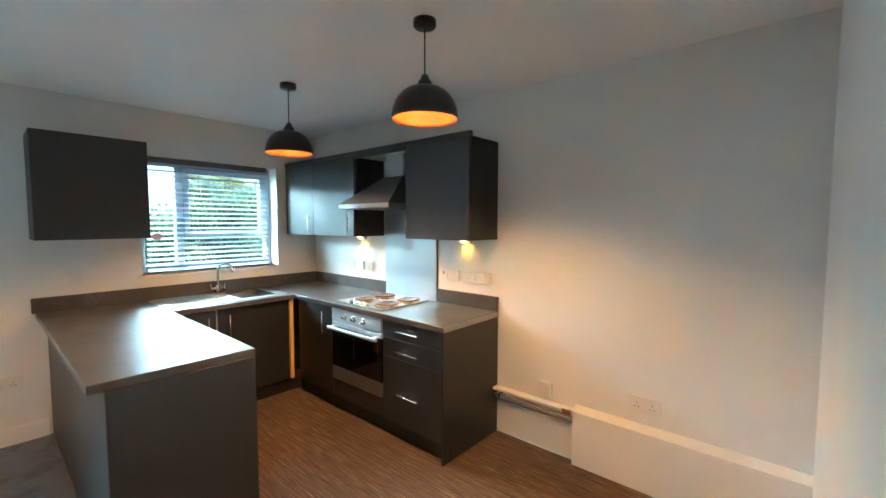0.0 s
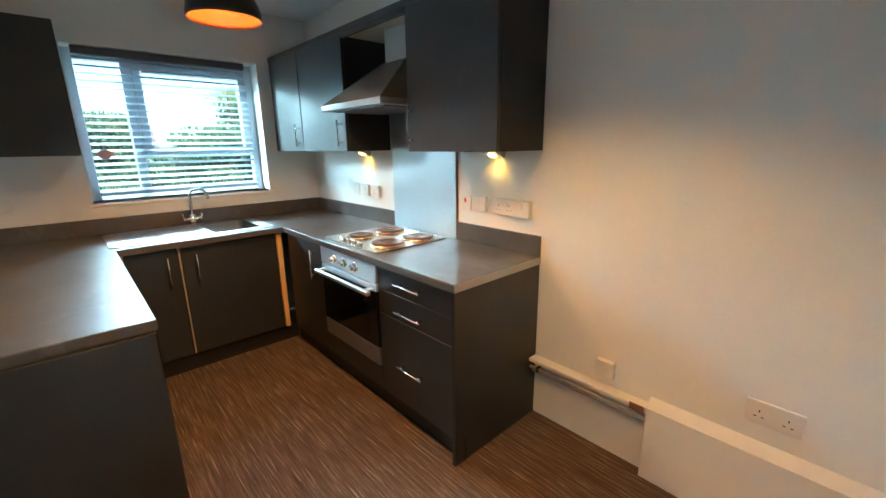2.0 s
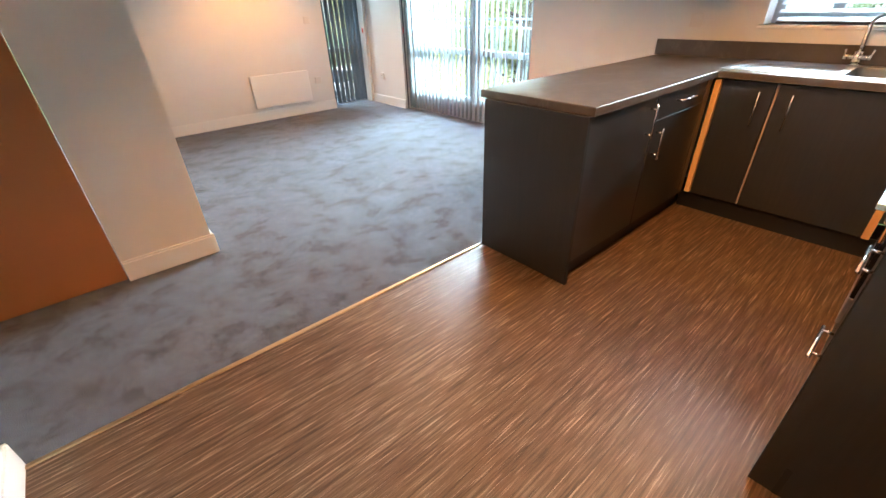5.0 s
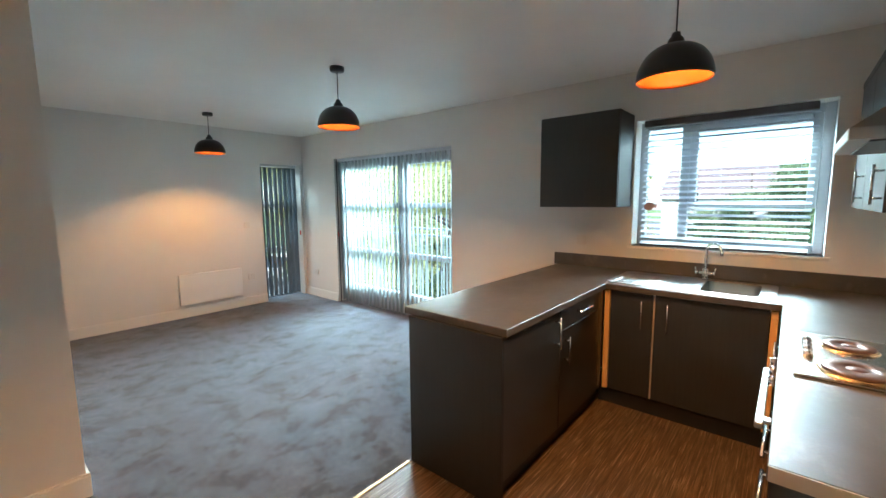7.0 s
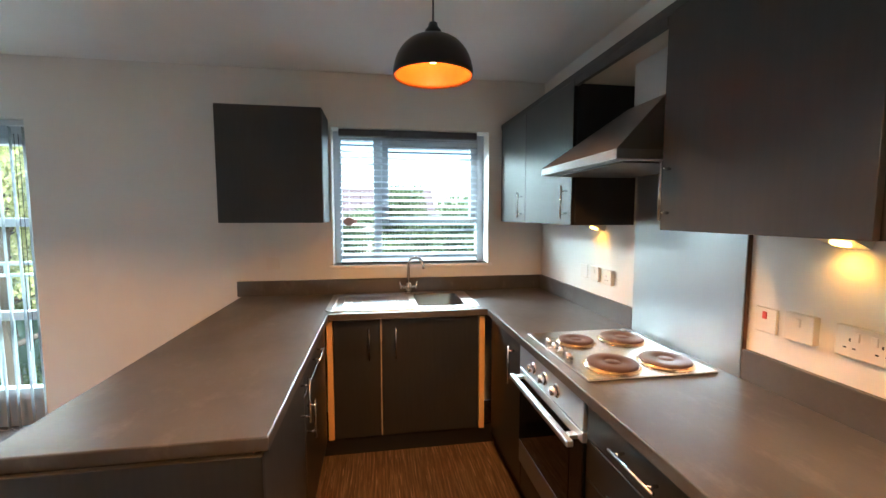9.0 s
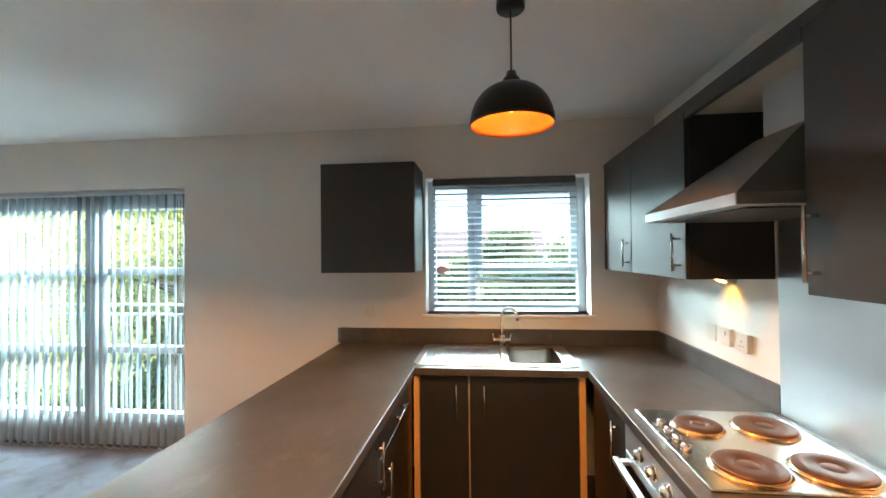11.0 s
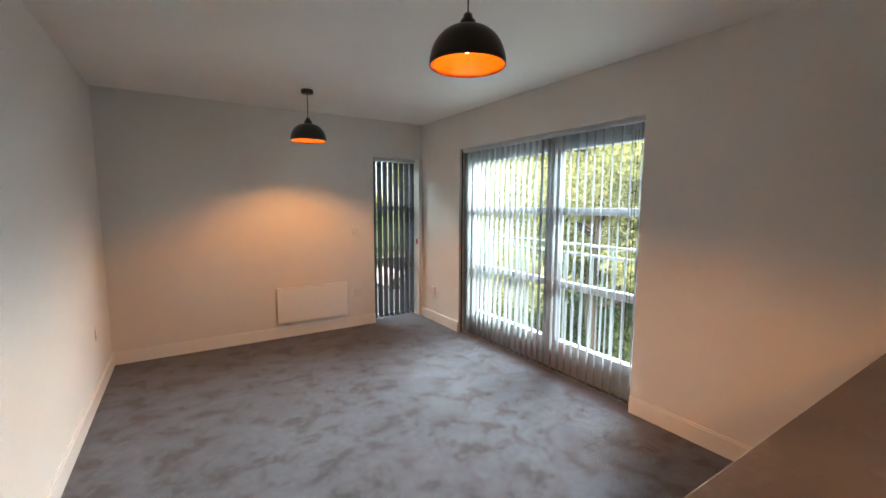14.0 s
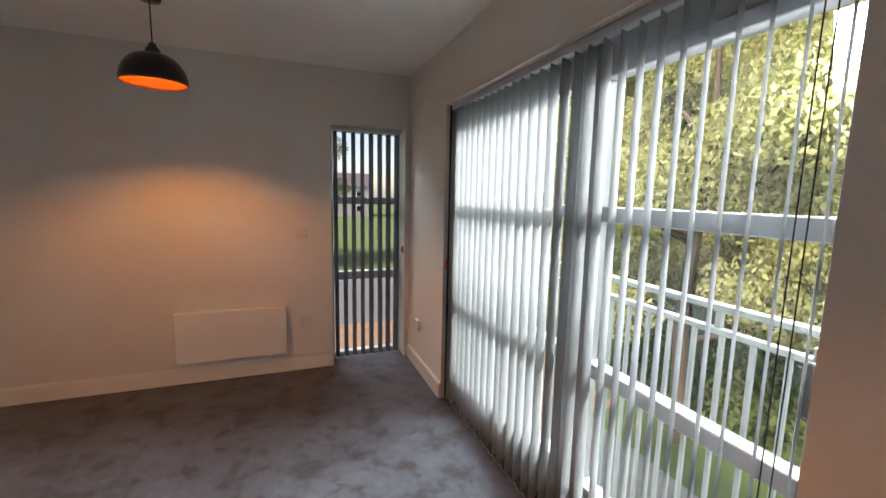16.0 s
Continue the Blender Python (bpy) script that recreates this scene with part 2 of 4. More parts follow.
# ---------------------------------------------------------------- structure
KW = (1.084, 2.228, 1.09, 2.065)
FD = (-2.925, -0.785, 2.055)
NW = (-4.055, -3.435, 2.015)
T = 0.28
west = boxes(
    (WX - T, WX, SY - 0.28, FD[0], 0, H),
    (WX - T, WX, FD[0], FD[1], FD[2], H),
    (WX - T, WX, FD[1], KW[0], 0, H),
    (WX - T, WX, KW[0], KW[1], 0, KW[2]),
    (WX - T, WX, KW[0], KW[1], KW[3], H),
    (WX - T, WX, KW[1], NY, 0, H))
structure("wall_west", west, M_WALL, "white painted outer wall with the kitchen window and glazed doors", "wall")
structure("wall_north", boxes((WX - T, 0.3, NY, NY + 0.2, 0, H)), M_WALL, "white painted plaster wall behind the cooker", "wall")
structure("wall_south", boxes((NW[1], EX + 0.2, SY - T, SY, 0, H), (WX, NW[0], SY - T, SY, 0, H), (NW[0], NW[1], SY - T, SY, NW[2], H)), M_WALL, "white painted plaster end wall with a tall narrow window", "wall")
structure("wall_east", boxes((EX, EX + 0.15, SY, DOOR_Y - 0.12, 0, H)), M_WALL, "white painted plaster side wall of the living room", "wall")
structure("wall_kitchen_east", boxes((KX, KX + 0.12, STUB, NY, 0, H)), M_WALL, "white painted plaster wall beside the hall opening", "wall")
DX0, DX1 = -0.438, 0.342
structure("wall_door", boxes((EX, DX0, DOOR_Y - 0.12, DOOR_Y, 0, H), (DX1, 1.7, DOOR_Y - 0.12, DOOR_Y, 0, H), (DX0, DX1, DOOR_Y - 0.12, DOOR_Y, 2.04, H)), M_WALL, "white painted partition with a wooden door", "wall")
structure("wall_hall_north", boxes((KX + 0.12, 1.7, STUB, STUB + 0.12, 0, H)), M_WALL, "plain white painted hall wall", "wall")
structure("wall_hall_end", boxes((1.7, 1.82, DOOR_Y - 0.12, STUB + 0.12, 0, H)), M_WALL, "plain white painted hall end wall", "wall")
structure("ceiling", boxes((WX - T, 1.9, SY - T, NY + 0.2, H, H + 0.15)), M_CEIL, "smooth white painted ceiling", "ceiling")
structure("floor_carpet", boxes((WX - T, 1.9, SY - T, STUB, -0.1, 0.0)), M_CARPET, "blue-grey cut pile carpet with brushed patches", "floor")
structure("floor_vinyl", boxes((WX, KX + 0.1, STUB, NY, -0.1, -0.001)), M_VINYL, "dark reddish-brown striped wood-effect vinyl floor", "floor")
structure("threshold_strip", boxes((-2.12, KX, STUB - 0.011, STUB + 0.011, -0.002, 0.006), bev=0.003), mat("worn_bronze_trim", (0.50, 0.37, 0.22), 0.42, 0.9), "thin metal strip between carpet and vinyl", "trim")


def skirting(x0, y0, x1, y1, nx, ny):
    """A skirting board along a wall whose face normal is (nx, ny)."""
    t, h = 0.016, 0.12
    bm = bmesh.new()
    xs = sorted((x0, x1, x0 + nx * t, x1 + nx * t))
    ys = sorted((y0, y1, y0 + ny * t, y1 + ny * t))
    box(bm, xs[0], xs[-1], ys[0], ys[-1], 0.0, h - 0.012)
    t2 = t - 0.006
    xs = sorted((x0, x1, x0 + nx * t2, x1 + nx * t2))
    ys = sorted((y0, y1, y0 + ny * t2, y1 + ny * t2))
    box(bm, xs[0], xs[-1], ys[0], ys[-1], h - 0.012, h)
    structure("baseboard", bm, M_TRIM, "white painted skirting board", "skirting board")


skirting(WX, SY - 0.18, WX, FD[0] - 0.002, 1, 0)
skirting(WX, FD[1] + 0.002, WX, 0.49, 1, 0)
skirting(NW[1], SY, EX, SY, 0, 1)
skirting(EX, SY + 0.016, EX, DOOR_Y, -1, 0)
skirting(EX - 0.016, DOOR_Y, DX0 - 0.002, DOOR_Y, 0, 1)
skirting(KX - 0.016, STUB, KX + 0.12, STUB, 0, -1)
skirting(KX, STUB, KX, 2.5, -1, 0)

# wooden door
door = empty("door_1", (DX0, DOOR_Y, 0), "plain orange oak veneer interior door, closed", "door", kind="structure")
part("leaf", boxes((DX0 + 0.004, DX1 - 0.004, DOOR_Y - 0.05, DOOR_Y - 0.004, 0.006, 2.036), bev=0.003), M_DOORWOOD, door)
hb = bmesh.new()
cyl(hb, (DX1 - 0.07, DOOR_Y - 0.004, 1.0), (DX1 - 0.07, DOOR_Y + 0.006, 1.0), 0.026, n=20)
cyl(hb, (DX1 - 0.07, DOOR_Y, 1.0), (DX1 - 0.07, DOOR_Y + 0.05, 1.0), 0.009)
tube(hb, [(DX1 - 0.07, DOOR_Y + 0.05, 1.0), (DX1 - 0.12, DOOR_Y + 0.052, 1.0), (DX1 - 0.18, DOOR_Y + 0.05, 1.0)], 0.009)
smooth(part("door_handle", hb, M_CHROME, door, "chrome lever handle"))


# ---------------------------------------------------------------- kitchen
def handle(parent, x, y, z, axis, length, out):
    """A slim bar handle; (x, y, z) its middle on the door's face, out the face's normal."""
    o = Vector(out)
    a = Vector(axis)
    c = Vector((x, y, z))
    bm = bmesh.new()
    cyl(bm, c + o * 0.032 - a * length / 2, c + o * 0.032 + a * length / 2, 0.0055, n=12)
    for s in (-1, 1):
        cyl(bm, c + a * s * (length / 2 - 0.025), c + o * 0.032 + a * s * (length / 2 - 0.025), 0.0045, n=8)
    return smooth(part("handle", bm, M_CHROME, parent, "slim brushed chrome bar handle"))


def cabinet(name, x0, x1, y0, y1, z0, z1, label, category="kitchen cabinet", group="fitted kitchen units", mat_=None):
    c = empty(name, ((x0 + x1) / 2, (y0 + y1) / 2, z0), label, category, group)
    part("body", boxes((x0, x1, y0, y1, z0, z1), bev=0.0012), mat_ or M_CARCASS, c)
    return c


def front(name, c, x0, x1, y0, y1, z0, z1):
    return part(name, boxes((x0, x1, y0, y1, z0, z1), bev=0.002, seg=2), M_CAB, c)


FY = 2.072
# base units along the cooker wall
c = cabinet("base_cabinet", -3.44, -2.908, FY + 0.02, NY - 0.002, 0.12, 0.846, "black woodgrain base cupboard beside the oven")
d = front("door", c, -3.437, -2.911, FY, FY + 0.018, 0.125, 0.842)
handle(d, -3.02, FY, 0.700, (0, 0, 1), 0.19, (0, -1, 0))
c = cabinet("drawer_unit", -2.298, -1.730, FY + 0.02, NY - 0.002, 0.12, 0.846, "black woodgrain unit with three drawers beside the oven")
for z0, z1, hz in ((0.72, 0.842, 0.785), (0.588, 0.716, 0.642), (0.125, 0.584, 0.346)):
    d = front("drawer", c, -2.295, -1.732, FY, FY + 0.018, z0, z1)
    handle(d, -2.022, FY, hz, (1, 0, 0), 0.19, (0, -1, 0))
e = empty("end_panel", (-1.72, 2.35, 0), "tall black woodgrain end panel closing the base units", "panel", "fitted kitchen units")
part("board", boxes((-1.7285, -1.7105, FY - 0.0135, NY - 0.002, 0.0, 0.846), bev=0.0015), M_CAB, e)
part("edging", boxes((-1.7285, -1.7105, FY - 0.0150, FY - 0.0137, 0.0, 0.846)), M_CARCASS, e, "thin dark edging strip")
e = empty("plinth", (-2.6, FY + 0.05, 0), "black plinth under the base units", "plinth")
part("board", boxes((-3.49, -1.71, FY + 0.045, FY + 0.06, 0, 0.118)), M_CARCASS, e)
e = empty("plinth", (-3.5, 1.5, 0), "black plinth under the sink cupboard", "plinth")
part("board", boxes((-3.545, -3.53, 1.062, FY + 0.045, 0, 0.118)), M_CARCASS, e)
e = empty("plinth", (-3.0, 1.04, 0), "black plinth under the peninsula", "plinth")
part("board", boxes((-3.53, -2.145, 1.03, 1.045, 0, 0.118)), M_CARCASS, e)

# oven
oven = empty("built_in_oven", (-2.55, FY, 0.22), "built-in electric oven with steel fascia and black glass door", "oven")
OX0, OX1 = -2.905, -2.301
part("body", boxes((OX0 + 0.01, OX1 - 0.01, FY + 0.02, NY - 0.05, 0.126, 0.84)), M_CARCASS, oven)
part("filler_panel", boxes((OX0, OX1, FY, FY + 0.018, 0.125, 0.262), bev=0.001), M_CAB, oven)
part("control_panel", boxes((OX0, OX1, FY - 0.012, FY + 0.018, 0.738, 0.845), bev=0.003, seg=2), M_OVENSTEEL, oven, "brushed steel control panel")
od = part("oven_door", boxes((OX0, OX1, FY - 0.012, FY + 0.018, 0.375, 0.694), bev=0.003, seg=2), M_OVENGLASS, oven, "black glass oven door")
part("lower_trim", boxes((OX0, OX1, FY - 0.012, FY + 0.018, 0.268, 0.372), bev=0.003, seg=2), M_TRIMSTEEL, oven, "brushed steel lower trim")
part("door_rail", boxes((OX0, OX1, FY - 0.012, FY + 0.018, 0.6945, 0.731), bev=0.003, seg=2), M_OVENSTEEL, od, "steel top rail of the oven door")
part("inner_window", boxes((OX0 + 0.09, OX1 - 0.09, FY - 0.0135, FY - 0.010, 0.42, 0.645), bev=0.001), mat("oven_window", (0.002, 0.002, 0.002), 0.03), od)
bm = boxes((OX0 + 0.004, OX1 - 0.004, FY - 0.066, FY - 0.040, 0.682, 0.705), bev=0.006, seg=3)
box(bm, OX0 + 0.03, OX0 + 0.06, FY - 0.042, FY - 0.011, 0.696, 0.708)
box(bm, OX1 - 0.06, OX1 - 0.03, FY - 0.042, FY - 0.011, 0.696, 0.708)
part("handle", bm, M_STEELH, oven, "broad brushed steel oven handle")
for i in range(3):
    x = -2.725 + i * 0.115
    bm = bmesh.new()
    cyl(bm, (x, FY - 0.012, 0.792), (x, FY - 0.018, 0.792), 0.026, n=24)
    cyl(bm, (x, FY - 0.018, 0.792), (x, FY - 0.04, 0.792), 0.020, 0.017, n=24)
    box(bm, x - 0.003, x + 0.003, FY - 0.043, FY - 0.039, 0.776, 0.809)
    smooth(part("knob", bm, M_CHROME, oven, "round steel oven knob"))

# sink unit
SX = -3.488
c = cabinet("sink_cabinet", WX + 0.03, SX - 0.02, 1.13, 2.03, 0.12, 0.70, "black base cupboard with two doors under the sink")
for y0, y1, hy in ((1.137, 1.403, 1.343), (1.419, 2.003, 1.497)):
    d = front("door", c, SX - 0.018, SX, y0, y1, 0.125, 0.838)
    handle(d, SX, hy, 0.698, (0, 0, 1), 0.19, (1, 0, 0))
part("edge_strip", boxes((SX - 0.019, SX - 0.004, 1.408, 1.415, 0.125, 0.838)), M_EDGEPALE, c, "bare beech edge between the doors")
part("edge_strip", boxes((SX - 0.016, SX + 0.012, 1.100, 1.133, 0.125, 0.838), bev=0.001), M_EDGE, c, "bare beech corner edge")
part("edge_strip", boxes((SX - 0.016, SX + 0.012, 2.008, 2.041, 0.125, 0.838), bev=0.001), M_EDGE, c, "bare beech corner edge")

# peninsula units, fronts towards the cooker
PY = 1.094
c = cabinet("base_cabinet", -3.385, -2.77, 0.538, PY - 0.02, 0.12, 0.846, "black woodgrain unit with a drawer over a door in the peninsula")
d = front("drawer", c, -3.382, -2.773, PY - 0.018, PY, 0.715, 0.842)
handle(d, -3.075, PY, 0.787, (1, 0, 0), 0.19, (0, 1, 0))
d = front("door", c, -3.382, -2.773, PY - 0.018, PY, 0.125, 0.711)
handle(d, -2.833, PY, 0.590, (0, 0, 1), 0.165, (0, 1, 0))
c = cabinet("base_cabinet", -2.77, -2.1545, 0.538, PY - 0.02, 0.12, 0.846, "black woodgrain base cupboard at the end of the peninsula")
d = front("door", c, -2.767, -2.157, PY - 0.018, PY, 0.125, 0.842)
handle(d, -2.702, PY, 0.727, (0, 0, 1), 0.175, (0, 1, 0))
e = empty("filler_panel", (-3.42, PY - 0.01, 0.12), "narrow black woodgrain filler panel in the corner of the peninsula", "panel", "fitted kitchen units")
part("board", boxes((-3.455, -3.388, PY - 0.018, PY - 0.001, 0.125, 0.842), bev=0.001), M_CAB, e)
e = empty("end_panel", (-2.145, 0.8, 0), "tall black woodgrain end panel of the peninsula", "panel", "fitted kitchen units")
part("board", boxes((-2.153, -2.135, 0.5095, PY + 0.0065, 0.0, 0.846), bev=0.0015), M_CAB, e)
part("edging", boxes((-2.153, -2.135, 0.5080, 0.5093, 0.0, 0.846)), M_CARCASS, e, "thin dark edging strip")
part("edging", boxes((-2.153, -2.135, PY + 0.0067, PY + 0.008, 0.0, 0.846)), M_CARCASS, e, "thin dark edging strip")
e = empty("back_panel", (-3.1, 0.505, 0), "long black woodgrain back panel of the peninsula, facing the living room", "panel", "fitted kitchen units")
part("board", boxes((WX + 0.002, -2.1535, 0.508, 0.524, 0.0, 0.8425), bev=0.0015), M_CAB, e)
part("edging", boxes((WX + 0.002, -2.1535, 0.508, 0.524, 0.843, 0.846)), M_CARCASS, e, "thin dark edging strip")

# worktop
wtop = empty("worktop", (-3.78, 1.6, 0.846), "dark slate-effect laminate worktop running round three sides", "worktop")
BX0, BX1, BY0, BY1 = -3.985, -3.565, 1.635, 1.95
bm = bmesh.new()


def slab(bm, pts, z0, z1, holes=()):
    """A slab over rectangles that tile its outline, cut out of one grid."""
    xs = sorted({p for r in pts for p in r[:2]} | {p for r in holes for p in r[:2]})
    ys = sorted({p for r in pts for p in r[2:]} | {p for r in holes for p in r[2:]})
    ins = lambda rs, x, y: any(r[0] < x < r[1] and r[2] < y < r[3] for r in rs)
    vs = {}
    fs = []
    for i in range(len(xs) - 1):
        for j in range(len(ys) - 1):
            cx, cy = (xs[i] + xs[i + 1]) / 2, (ys[j] + ys[j + 1]) / 2
            if ins(pts, cx, cy) and not ins(holes, cx, cy):
                q = []
                for a, b in ((i, j), (i + 1, j), (i + 1, j + 1), (i, j + 1)):
                    if (a, b) not in vs:
                        vs[(a, b)] = bm.verts.new((xs[a], ys[b], z1))
                    q.append(vs[(a, b)])
                fs.append(bm.faces.new(q))
    r = bmesh.ops.extrude_face_region(bm, geom=fs)
    bmesh.ops.translate(bm, verts=[g for g in r["geom"] if isinstance(g, bmesh.types.BMVert)], vec=(0, 0, z0 - z1))
    bmesh.ops.recalc_face_normals(bm, faces=bm.faces)
    return bm


slab(bm, [(WX + 0.002, -2.157, 0.455, 1.112), (WX + 0.002, -3.458, 1.112, 2.052), (WX + 0.002, -1.708, 2.052, NY - 0.002)], 0.847, WT, [(BX0, BX1, BY0, BY1)])
es = [e for e in bm.edges if abs(e.verts[0].co.z - WT) < 1e-4 and abs(e.verts[1].co.z - WT) < 1e-4 and len(e.link_faces) == 2 and abs(e.link_faces[0].normal.z - e.link_faces[1].normal.z) > 0.5]
bmesh.ops.bevel(bm, geom=es, offset=0.005, segments=3, profile=0.5, affect="EDGES")
part("top", bm, M_TOP, wtop)
M_WORN = mat("worn_edge_strip", (0.36, 0.33, 0.29), 0.4)
part("edge_strip", boxes((-1.7078, -1.7045, 2.055, NY - 0.004, 0.848, 0.883)), M_WORN, wtop, "pale worn edging on the worktop's end")
up = empty("upstand", (WX + 0.01, 1.6, WT), "dark laminate upstand along the wall behind the worktop", "upstand")
part("board", boxes((WX + 0.001, WX + 0.020, 0.434, NY - 0.001, WT, 0.99), bev=0.0015), M_TOP, up)
part("board", boxes((WX + 0.020, -2.915, NY - 0.020, NY - 0.001, WT, 0.99), bev=0.0015), M_TOP, up)
part("board", boxes((-2.293, -1.708, NY - 0.020, NY - 0.001, WT, 0.99), bev=0.0015), M_TOP, up)
sp = empty("splashback", (-2.6, NY, WT), "tall brushed steel splashback behind the hob", "splashback")
part("sheet", boxes((-2.914, -2.298, NY - 0.018, NY - 0.0135, WT, 1.68), bev=0.001), M_STEEL, sp)
part("backing_board", boxes((-2.912, -2.294, NY - 0.0133, NY - 0.001, WT, 1.68)), mat("brown_board", (0.10, 0.05, 0.03), 0.7), sp, "brown backing board edge")

# sink and tap
sink = empty("sink", (-3.77, 1.55, WT), "stainless steel inset sink with drainer, bowl half dull", "sink")
SK = (-4.045, -3.505, 1.085, 2.025)


def rounded(bm, x0, x1, y0, y1, r, z, n=8):
    """A closed loop of vertices round a rectangle with rounded corners."""
    ring = []
    for cx, cy, a0 in ((x1 - r, y1 - r, 0), (x0 + r, y1 - r, 90), (x0 + r, y0 + r, 180), (x1 - r, y0 + r, 270)):
        for i in range(n):
            a = radians(a0 + 90 * i / (n - 1))
            ring.append(bm.verts.new((cx + r * math.cos(a), cy + r * math.sin(a), z)))
    return ring


def join(bm, a, b):
    for i in range(len(a)):
        bm.faces.new((a[i], a[(i + 1) % len(a)], b[(i + 1) % len(b)], b[i]))


def loop_edges(bm, ring):
    return [bm.edges.get((ring[i], ring[(i + 1) % len(ring)])) or bm.edges.new((ring[i], ring[(i + 1) % len(ring)])) for i in range(len(ring))]


bm = bmesh.new()
foot = rounded(bm, *SK, 0.055, WT + 0.0005)
lip = rounded(bm, SK[0] + 0.003, SK[1] - 0.003, SK[2] + 0.003, SK[3] - 0.003, 0.053, WT + 0.0065)
join(bm, foot, lip)
hole = rounded(bm, BX0 + 0.006, BX1 - 0.006, BY0 + 0.006, BY1 - 0.006, 0.045, WT + 0.0055)
DR = (-3.965, -3.545, 1.125, 1.600)
tray = rounded(bm, *DR, 0.05, WT + 0.006)
low = rounded(bm, DR[0] + 0.008, DR[1] - 0.008, DR[2] + 0.008, DR[3] - 0.008, 0.042, WT + 0.0015)
join(bm, tray, low)
bmesh.ops.triangle_fill(bm, use_beauty=True, edges=loop_edges(bm, lip) + loop_edges(bm, hole) + loop_edges(bm, tray))
bm.faces.new(low)
bmesh.ops.recalc_face_normals(bm, faces=bm.faces)
part("rim", bm, M_SINK, sink)
bm = bmesh.new()
n = 8
rings = []
for k, (ins_, z) in enumerate(((0.006, WT + 0.005), (0.010, WT - 0.01), (0.016, WT - 0.13), (0.03, WT - 0.155), (0.07, WT - 0.16))):
    x0, x1, y0, y1 = BX0 + ins_, BX1 - ins_, BY0 + ins_, BY1 - ins_
    r = 0.045
    ring = []
    for cx, cy, a0 in ((x1 - r, y1 - r, 0), (x0 + r, y1 - r, 90), (x0 + r, y0 + r, 180), (x1 - r, y0 + r, 270)):
        for i in range(n):
            a = radians(a0 + 90 * i / (n - 1))
            ring.append(bm.verts.new((cx + r * math.cos(a), cy + r * math.sin(a), z)))
    rings.append(ring)
for a, b in zip(rings, rings[1:]):
    for i in range(len(a)):
        bm.faces.new((a[i], b[i], b[(i + 1) % len(a)], a[(i + 1) % len(a)]))
bm.faces.new(rings[-1])
smooth(part("bowl", bm, mat("dull_bowl_steel", (0.27, 0.25, 0.23), 0.28, 1.0), sink, "deep steel bowl"))
bm = bmesh.new()
for i in range(7):
    y = 1.17 + i * 0.058
    box(bm, -3.93, -3.60, y, y + 0.012, WT + 0.0010, WT + 0.0050, bev=0.0015)
part("drainer_ribs", bm, M_SINK, sink)
bm = bmesh.new()
cyl(bm, ((BX0 + BX1) / 2, (BY0 + BY1) / 2, WT - 0.160), ((BX0 + BX1) / 2, (BY0 + BY1) / 2, WT - 0.156), 0.035, n=24)
part("waste", bm, M_CHROME, sink, "chrome sink waste")
tap = empty("mixer_tap", (-4.0, 1.615, WT + 0.006), "chrome swan-neck mixer tap with two levers", "tap")
TX, TY, TZ = -4.005, 1.615, WT + 0.006
bm = bmesh.new()
cyl(bm, (TX, TY, TZ), (TX, TY, TZ + 0.012), 0.028, n=24)
cyl(bm, (TX, TY, TZ + 0.01), (TX, TY, TZ + 0.075), 0.021, 0.019, n=24)
cyl(bm, (TX, TY - 0.045, TZ + 0.045), (TX, TY + 0.045, TZ + 0.045), 0.011, n=16)
smooth(part("tap_body", bm, M_CHROME, tap))
bm = bmesh.new()
pts = [(TX, TY, TZ + 0.06), (TX, TY, TZ + 0.20)]
pts += [(TX + 0.055 * (1 - math.cos(a)) * 0.7, TY + 0.055 * (1 - math.cos(a)) * 0.9, TZ + 0.205 + 0.055 * math.sin(a)) for a in [math.pi * k / 12 for k in range(0, 13)]]
tube(bm, pts + [(pts[-1][0], pts[-1][1], pts[-1][2] - 0.02)], 0.010, 12)
smooth(part("spout", bm, M_CHROME, tap, "curved chrome spout"))
for s in (-1, 1):
    bm = bmesh.new()
    cyl(bm, (TX, TY + s * 0.045, TZ + 0.045), (TX, TY + s * 0.06, TZ + 0.045), 0.013, n=16)
    cyl(bm, (TX, TY + s * 0.055, TZ + 0.045), (TX, TY + s * 0.062, TZ + 0.085), 0.005, n=10)
    smooth(part("lever", bm, M_CHROME, tap, "chrome tap lever"))

# hob
hob = empty("electric_hob", (-2.59, 2.35, WT), "steel electric hob with four solid rusty-brown rings", "hob")
HX0, HX1, HY0, HY1 = -2.905, -2.34, 2.095, 2.600
part("plate", boxes((HX0, HX1, HY0, HY1, WT, WT + 0.010), bev=0.004, seg=2), M_HOB, hob)
for x, y, r in ((-2.74, 2.255, 0.075), (-2.74, 2.475, 0.092), (-2.455, 2.255, 0.092), (-2.455, 2.475, 0.092)):
    bm = lathe(bmesh.new(), [(0.0001, 0.025), (r * 0.28, 0.025), (r * 0.3, 0.022), (r * 0.36, 0.022), (r * 0.38, 0.026), (r - 0.004, 0.026), (r, 0.023), (r, 0.017)], 40, (x, y, WT))
    ring = smooth(part("hot_plate", bm, M_RING, hob, "solid brown cast iron hot plate"))
    bm = lathe(bmesh.new(), [(r - 0.002, 0.018), (r + 0.003, 0.0185), (r + 0.004, 0.016), (r + 0.004, 0.013), (r + 0.011, 0.0105)], 40, (x, y, WT))
    smooth(part("trim_ring", bm, M_RINGTRIM, ring, "bright steel trim ring"))
